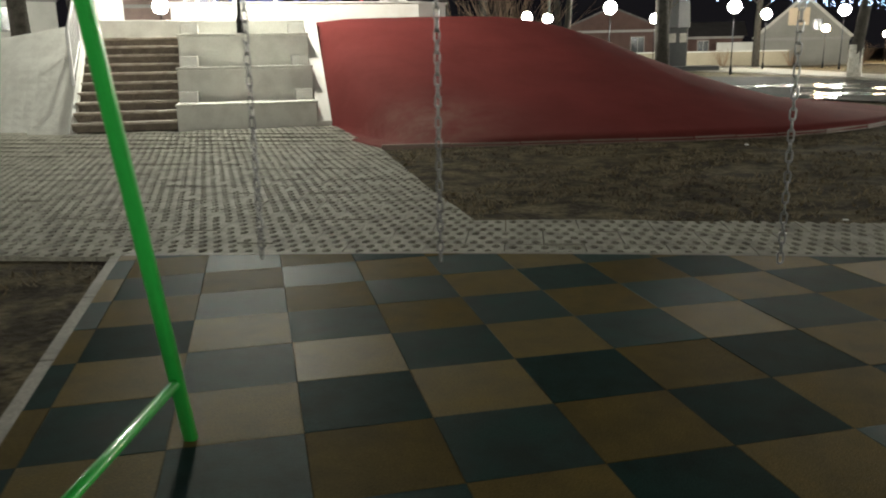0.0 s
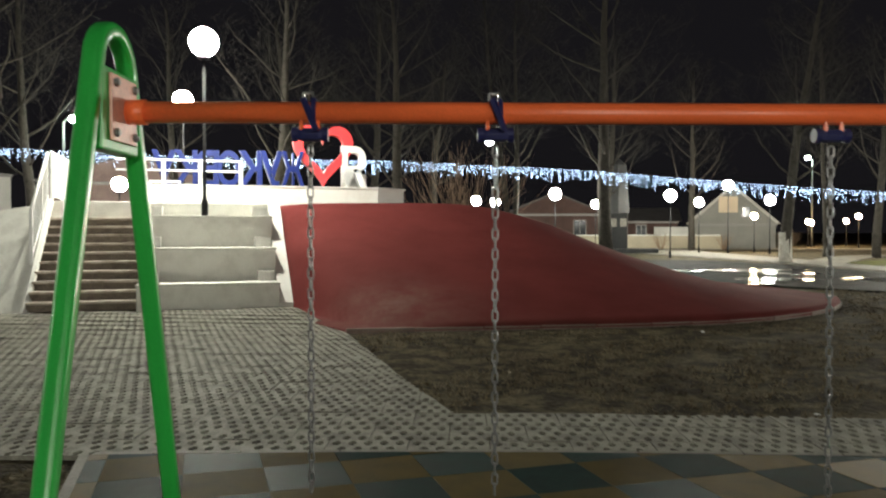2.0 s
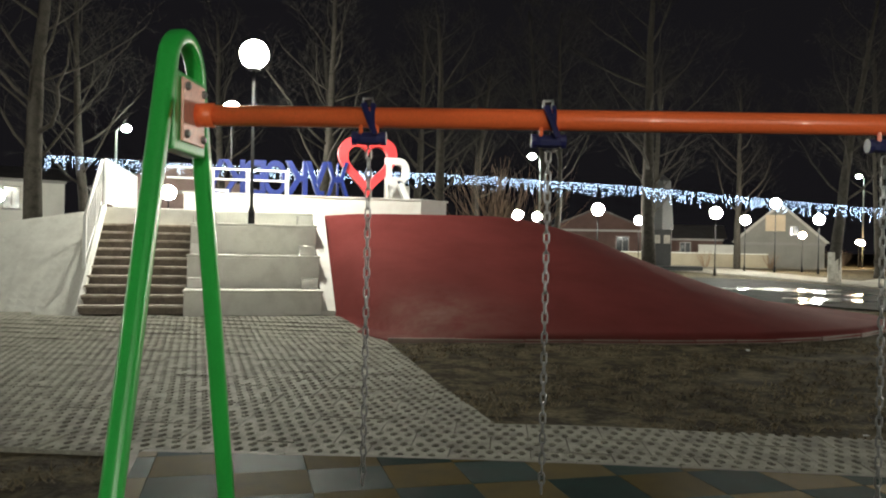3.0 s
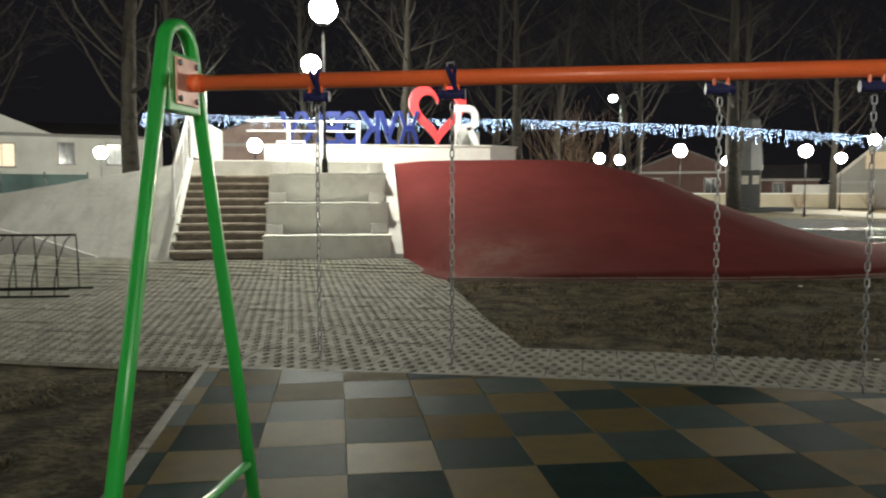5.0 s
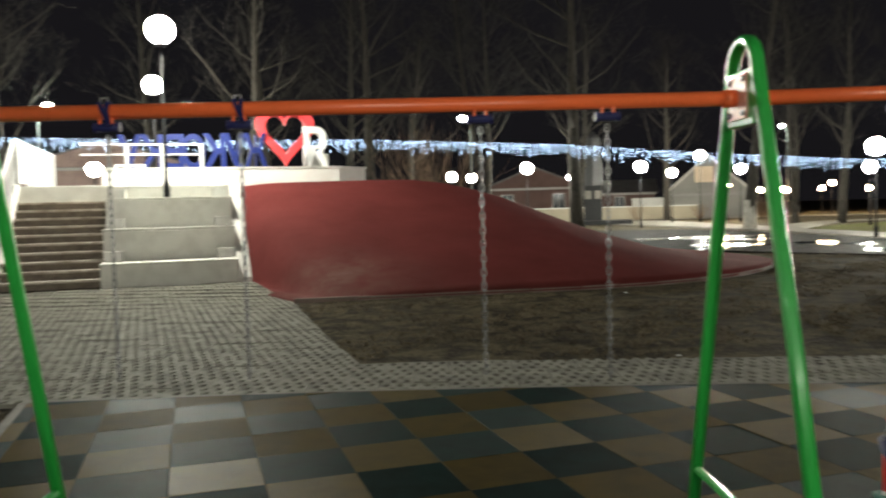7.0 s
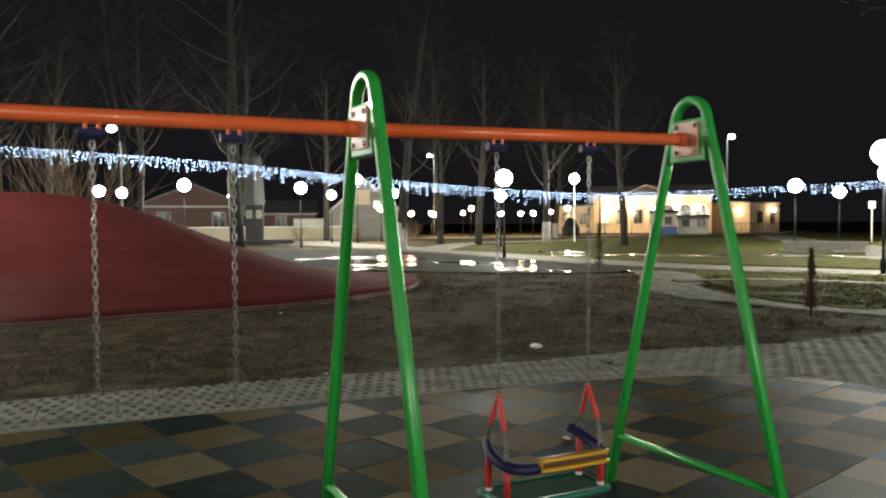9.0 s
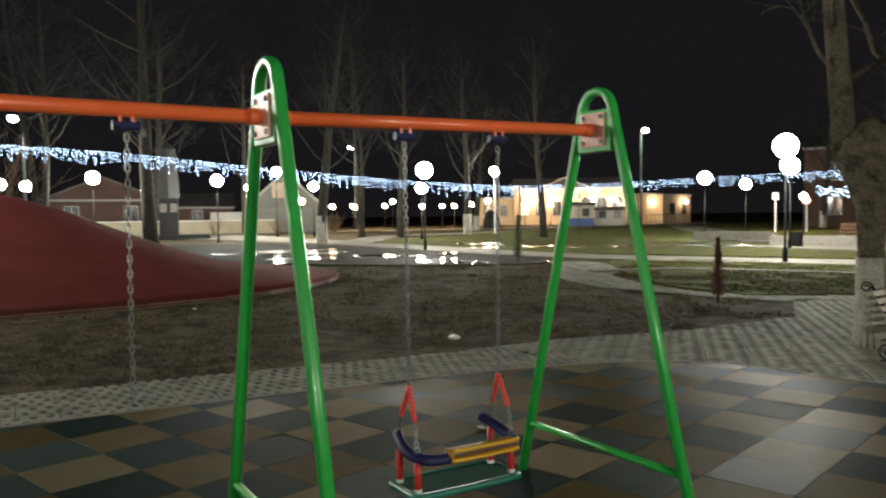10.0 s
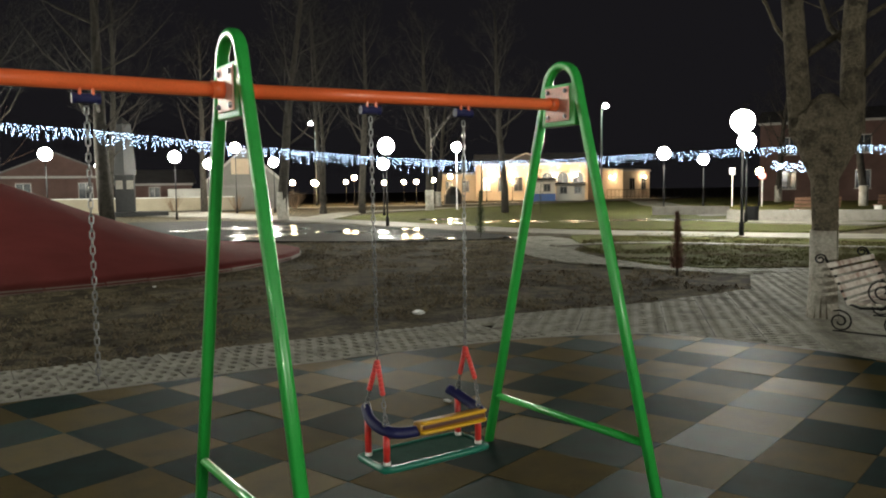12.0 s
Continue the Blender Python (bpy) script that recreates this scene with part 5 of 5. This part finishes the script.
for k in range(16000):
    x, y = rng.uniform(1.0, 17.5), rng.uniform(1.0, 16.0)
    u, v = x * CT + y * ST, -x * ST + y * CT
    edge = 1.92 - 0.09 * (x - 2.2)
    if y < edge or x < 2.24 - (y - 1.92) * 0.275 or (u < 14.8 and v > lerp_table(FRONT, u) - 0.05) or noise.noise(Vector((x, y, 0)) * 0.8) < -0.15 or inside(x, y, PATH2) or inside(x, y, AREA):
        continue
    clump(x, y)
for k in range(2500):
    x, y = rng.uniform(-5, -0.3), rng.uniform(-6, 0.4)
    if x < -0.35 - (0.5 - y) * -0.28 and noise.noise(Vector((x, y, 4)) * 0.8) > -0.1:
        clump(x, y)
me = bpy.data.meshes.new("dead_grass")
me.from_pydata(verts, [], faces)
me.materials.append(BLADE)
tagged(new("dead_grass", me), "flattened dead grass and leaf bits on wet soil", "grass", kind="stuff")
verts, faces = [], []
for k in range(9000):
    x, y = rng.uniform(14.8, 23), rng.uniform(1.8, 11)
    if not inside(x, y, PATH2) and not inside(x, y, AREA) and noise.noise(Vector((x, y, 2)) * 0.9) > -0.2 and x - 14.7 > 0.2 * abs(y - 4.5):
        clump(x, y, -0.004)
me = bpy.data.meshes.new("island_grass")
me.from_pydata(verts, [], faces)
me.materials.append(GRASS_BLADE)
tagged(new("island_grass", me), "short olive winter grass on the lawn island", "grass", kind="stuff")


# ---- rubber tiles ----
EDGE = smooth_line([(-0.30, 0.60), (2.1, 0.62), (4.9, 0.46), (7.2, 0.22), (8.5, -0.15), (9.25, -0.75), (9.55, -1.75), (9.6, -2.6), (9.3, -4.2), (8.4, -6.2), (6.4, -8.6), (2.6, -9.4)], 4)


def clip(poly, edge):
    """The part of a polygon on the right of each edge line of the clockwise outline."""
    for (x0, y0), (x1, y1) in zip(edge, edge[1:] + edge[:1]):
        out = []
        for i, p in enumerate(poly):
            q = poly[(i + 1) % len(poly)]
            a = (x1 - x0) * (p[1] - y0) - (y1 - y0) * (p[0] - x0)
            b = (x1 - x0) * (q[1] - y0) - (y1 - y0) * (q[0] - x0)
            if a <= 0:
                out.append(p)
            if a * b < 0:
                t = a / (a - b)
                out.append((p[0] + (q[0] - p[0]) * t, p[1] + (q[1] - p[1]) * t))
        poly = out
        if len(poly) < 3:
            return []
    return poly


def tile_mesh(outline, material):
    bm = bmesh.new()
    cx = sum(p[0] for p in outline) / len(outline)
    cy = sum(p[1] for p in outline) / len(outline)
    low = [bm.verts.new((x, y, -0.04)) for x, y in outline]
    rim = [bm.verts.new((x, y, -0.0012)) for x, y in outline]
    top = [bm.verts.new((cx + (x - cx) * 0.994, cy + (y - cy) * 0.994, 0)) for x, y in outline]
    n = len(outline)
    for a, b in ((low, rim), (rim, top)):
        for k in range(n):
            bm.faces.new((a[k], a[(k + 1) % n], b[(k + 1) % n], b[k]))
    bm.faces.new(top)
    bmesh.ops.recalc_face_normals(bm, faces=bm.faces[:])
    return to_mesh("rubber_tile", bm, material)


floor = thing("rubber_floor", STAGE, "checkered blue-green and ochre rubber tile playground floor", "floor", kind="structure")
edge_uv = [(x * CT + y * ST, -x * ST + y * CT) for x, y in EDGE]
g = 0.0008
FULL = [tile_mesh([(-0.25 + g, -0.25 + g), (0.25 - g, -0.25 + g), (0.25 - g, 0.25 - g), (-0.25 + g, 0.25 - g)], m) for m in (RUBBER_OCHRE, RUBBER_BLUE)]
rng = random.Random(17)
for i in range(-1, 24):
    for j in range(-24, 3):
        u0, v0 = 0.5 * i, 0.5 * j
        square = [(u0 + g, v0 + g), (u0 + 0.5 - g, v0 + g), (u0 + 0.5 - g, v0 + 0.5 - g), (u0 + g, v0 + 0.5 - g)]
        cut = clip(square, edge_uv)
        if not cut:
            continue
        area = 0.5 * abs(sum(a[0] * b[1] - b[0] * a[1] for a, b in zip(cut, cut[1:] + cut[:1])))
        if area < 0.004:
            continue
        kind = (i + j) % 2
        mid = (u0 + 0.25, v0 + 0.25)
        if area > 0.24:
            me = FULL[kind]
        else:
            me = tile_mesh([(x - mid[0], y - mid[1]) for x, y in cut], (RUBBER_OCHRE, RUBBER_BLUE)[kind])
        ob = new("rubber_tile", me)
        ob.parent = floor
        ob.matrix_basis = pose(mid[0], mid[1], rng.uniform(-0.0005, 0.0005), rng.gauss(0, 0.13), rng.gauss(0, 0.13), 0)

kerb = thing("play_kerb", pose(0, 0, 0), "narrow concrete kerb round the rubber floor", "kerb", kind="structure")
line = EDGE
for a, b in list(zip(line, line[1:]))[::1] + [((-0.30, 0.60), (1.15, -4.4)), ((1.15, -4.4), (2.6, -9.4))]:
    e = Vector(b) - Vector(a)
    n = max(1, round(e.length / 1.0))
    for k in range(n):
        p = Vector(a) + e * ((k + 0.5) / n)
        nrm = Vector((-e.y, e.x)).normalized() * 0.035
        if b in ((1.15, -4.4), (2.6, -9.4)) and a != EDGE[-2]:
            nrm = -nrm
        ob = part("kerbstone", box((e.length / n - 0.006, 0.07, 0.16), (0, 0, 0), 0.008), KERB, kerb)
        ob.matrix_basis = pose(p.x + nrm.x, p.y + nrm.y, -0.078 + rng.uniform(-0.003, 0.003), 0, 0, math.degrees(math.atan2(e.y, e.x)))


# ---- lattice pavers ----
def rise(x, y):
    v = -x * ST + y * CT
    s = min(1, max(0, (v - 7.0) / 3.5))
    return 0.08 * s * s * (3 - 2 * s)


def paver_mesh(cols=5, rows=3, cw=0.117, ch=0.148):
    """A concrete lawn paver: a lattice with staggered six-sided holes and worn rims."""
    bm = bmesh.new()
    w, h = cols * cw, rows * ch
    for r in range(rows):
        for c in range(-1, cols + 1):
            off = 0.5 * cw if r % 2 else 0
            x0 = -w / 2 + c * cw + off
            x1 = x0 + cw
            y0 = -h / 2 + r * ch
            y1 = y0 + ch
            cx, cy = (x0 + x1) / 2, (y0 + y1) / 2
            lx, hx = max(x0, -w / 2), min(x1, w / 2)
            if hx - lx < 0.01:
                continue
            if hx - lx < cw * 0.9:
                q = [bm.verts.new(p) for p in ((lx, y0, 0), (hx, y0, 0), (hx, y1, 0), (lx, y1, 0))]
                bm.faces.new(q)
                continue
            out = [(x0, y0), (cx, y0), (x1, y0), (x1, y1), (cx, y1), (x0, y1)]
            a, b = cw * 0.30, ch * 0.35
            hole = [(cx - a, cy), (cx - a * 0.4, cy - b), (cx + a * 0.4, cy - b), (cx + a, cy), (cx + a * 0.4, cy + b), (cx - a * 0.4, cy + b)]
            match = [(x0, y0), (cx, y0), (x1, y0), (x1, y1), (cx, y1), (x0, y1)]
            o = [bm.verts.new((x, y, 0)) for x, y in match]
            t = [bm.verts.new((x, y, -0.003)) for x, y in hole]
            d = [bm.verts.new((cx + (x - cx) * 0.94, cy + (y - cy) * 0.94, -0.022)) for x, y in hole]
            # hole corners: left, low left, low right, right, high right, high left
            bm.faces.new((o[0], o[1], t[1], t[0]))
            bm.faces.new((o[1], o[2], t[2], t[1]))
            bm.faces.new((o[2], t[3], t[2]))
            bm.faces.new((o[2], o[3], t[3]))
            bm.faces.new((o[3], t[4], t[3]))
            bm.faces.new((o[3], o[4], t[5], t[4]))
            bm.faces.new((o[4], o[5], t[5]))
            bm.faces.new((o[5], t[0], t[5]))
            bm.faces.new((o[5], o[0], t[0]))
            for k in range(6):
                bm.faces.new((t[k], t[(k + 1) % 6], d[(k + 1) % 6], d[k]))
            bm.faces.new(d).material_index = 1
    bmesh.ops.remove_doubles(bm, verts=bm.verts[:], dist=0.0005)
    corners = [(-w / 2, -h / 2), (w / 2, -h / 2), (w / 2, h / 2), (-w / 2, h / 2)]
    up = [bm.verts.new((x, y, 0)) for x, y in corners]
    dn = [bm.verts.new((x, y, -0.07)) for x, y in corners]
    for k in range(4):
        bm.faces.new((dn[k], dn[(k + 1) % 4], up[(k + 1) % 4], up[k]))
    me = to_mesh("lawn_paver", bm, PAVER)
    me.materials.append(EARTH)
    return me, w, h


PM, PW, PH = paver_mesh()
paving = thing("paver_field", pose(0, 0, 0), "grey concrete lattice pavers with earth-filled holes", "pavement", kind="structure")
near_list, rest, cut_list = [], [], []
TRIM = [((13.0, 1.0), (14.6, 2.1)), ((2.24, 1.92), (1.77, 3.53)), ((1.77, 3.53), (0.78, 7.3)), ((0.78, 7.3), (-0.55, 10.6)), ((13.0, 1.0), (10.87, 1.0)), ((10.87, 1.0), (8.9, 1.4)), ((8.9, 1.4), (7.3, 1.41)), ((7.3, 1.41), (5.47, 1.62)), ((5.47, 1.62), (2.24, 1.92))]


def near_trim(x, y):
    """The trimmed edge lines that a paver at this place lies across."""
    found = []
    for a, b in TRIM:
        a, b, p = Vector(a), Vector(b), Vector((x, y))
        t = (p - a).dot(b - a) / (b - a).length_squared
        if -0.02 < t < 1.02 and (a.lerp(b, t) - p).length < 0.36:
            n = Vector((b.y - a.y, -(b.x - a.x))).normalized()
            found.append((a, n if n.dot(Vector((8.0, 5.0)) - a) > 0 else -n))
    return found


def side_trim(x, y):
    """The same for the winding path, whose outline runs with the path on its left."""
    found = []
    for a, b in zip(PATH2[1:], PATH2[2:] + PATH2[:1]):
        a, b, p = Vector(a), Vector(b), Vector((x, y))
        t = (p - a).dot(b - a) / (b - a).length_squared
        if -0.02 < t < 1.02 and (a.lerp(b, t) - p).length < 0.36:
            found.append((a, Vector((b.y - a.y, -(b.x - a.x))).normalized()))
    return found


for field, turn, low, high in ((AREA, -2.5, -99, 8.4), (AREA, 42, 8.4, 99), (PATH2, 62, -99, 99)):
    c, s = math.cos(radians(turn)), math.sin(radians(turn))
    for r in range(-60, 60):
        for q in range(-45, 45):
            a = (q + (0.5 if r % 2 else 0)) * (PW + 0.008)
            b = r * (PH + 0.008)
            x, y = a * c - b * s + 1.0, a * s + b * c + 0.78 + 0.0
            if not low < x <= high:
                continue
            edges = near_trim(x, y) if field is AREA else side_trim(x, y)
            if not inside(x, y, field) and not edges:
                continue
            m = pose(x, y, -0.012 + rise(x, y) + rng.uniform(-0.005, 0.005), rng.uniform(-0.8, 0.8), rng.uniform(-0.8, 0.8), turn + rng.uniform(-0.7, 0.7))
            if edges:
                cut_list.append((m, edges))
                continue
            (near_list if -4 < x < 10 and y < 2.6 else rest).append(m)
near_list.sort(key=lambda m: m.translation.y)
rest += near_list[300:]
for m in near_list[:300]:
    ob = new("lawn_paver", PM)
    ob.parent = paving
    ob.matrix_basis = m
pv = np.array([v.co[:] for v in PM.vertices])
pf = [tuple(p.vertices) for p in PM.polygons]
pm = [p.material_index for p in PM.polygons]
slots = []
verts, faces = [], []
for k, m in enumerate(rest):
    a = np.array(m)
    verts.append(pv @ a[:3, :3].T + a[:3, 3])
    faces += [tuple(i + k * len(pv) for i in f) for f in pf]
    slots += pm
k0 = sum(len(v) for v in verts)
for m, edges in cut_list:
    one = bmesh.new()
    one.from_mesh(PM)
    bmesh.ops.transform(one, matrix=m, verts=one.verts)
    for a, n in edges:
        bmesh.ops.bisect_plane(one, geom=one.verts[:] + one.edges[:] + one.faces[:], plane_co=(a.x, a.y, 0), plane_no=(n.x, n.y, 0), clear_outer=True)
    if one.faces:
        one.verts.index_update()
        verts.append(np.array([v.co[:] for v in one.verts]))
        faces += [tuple(v.index + k0 for v in f.verts) for f in one.faces]
        slots += [f.material_index for f in one.faces]
        k0 += len(one.verts)
    one.free()
me = bpy.data.meshes.new("pavers")
me.from_pydata(np.concatenate(verts).tolist(), [], faces)
me.materials.append(PAVER)
me.materials.append(EARTH)
me.polygons.foreach_set("material_index", np.array(slots, dtype=np.int32))
ob = new("far_pavers", me)
ob.parent = paving
tagged(ob, "concrete lattice pavers further off", kind="stuff")
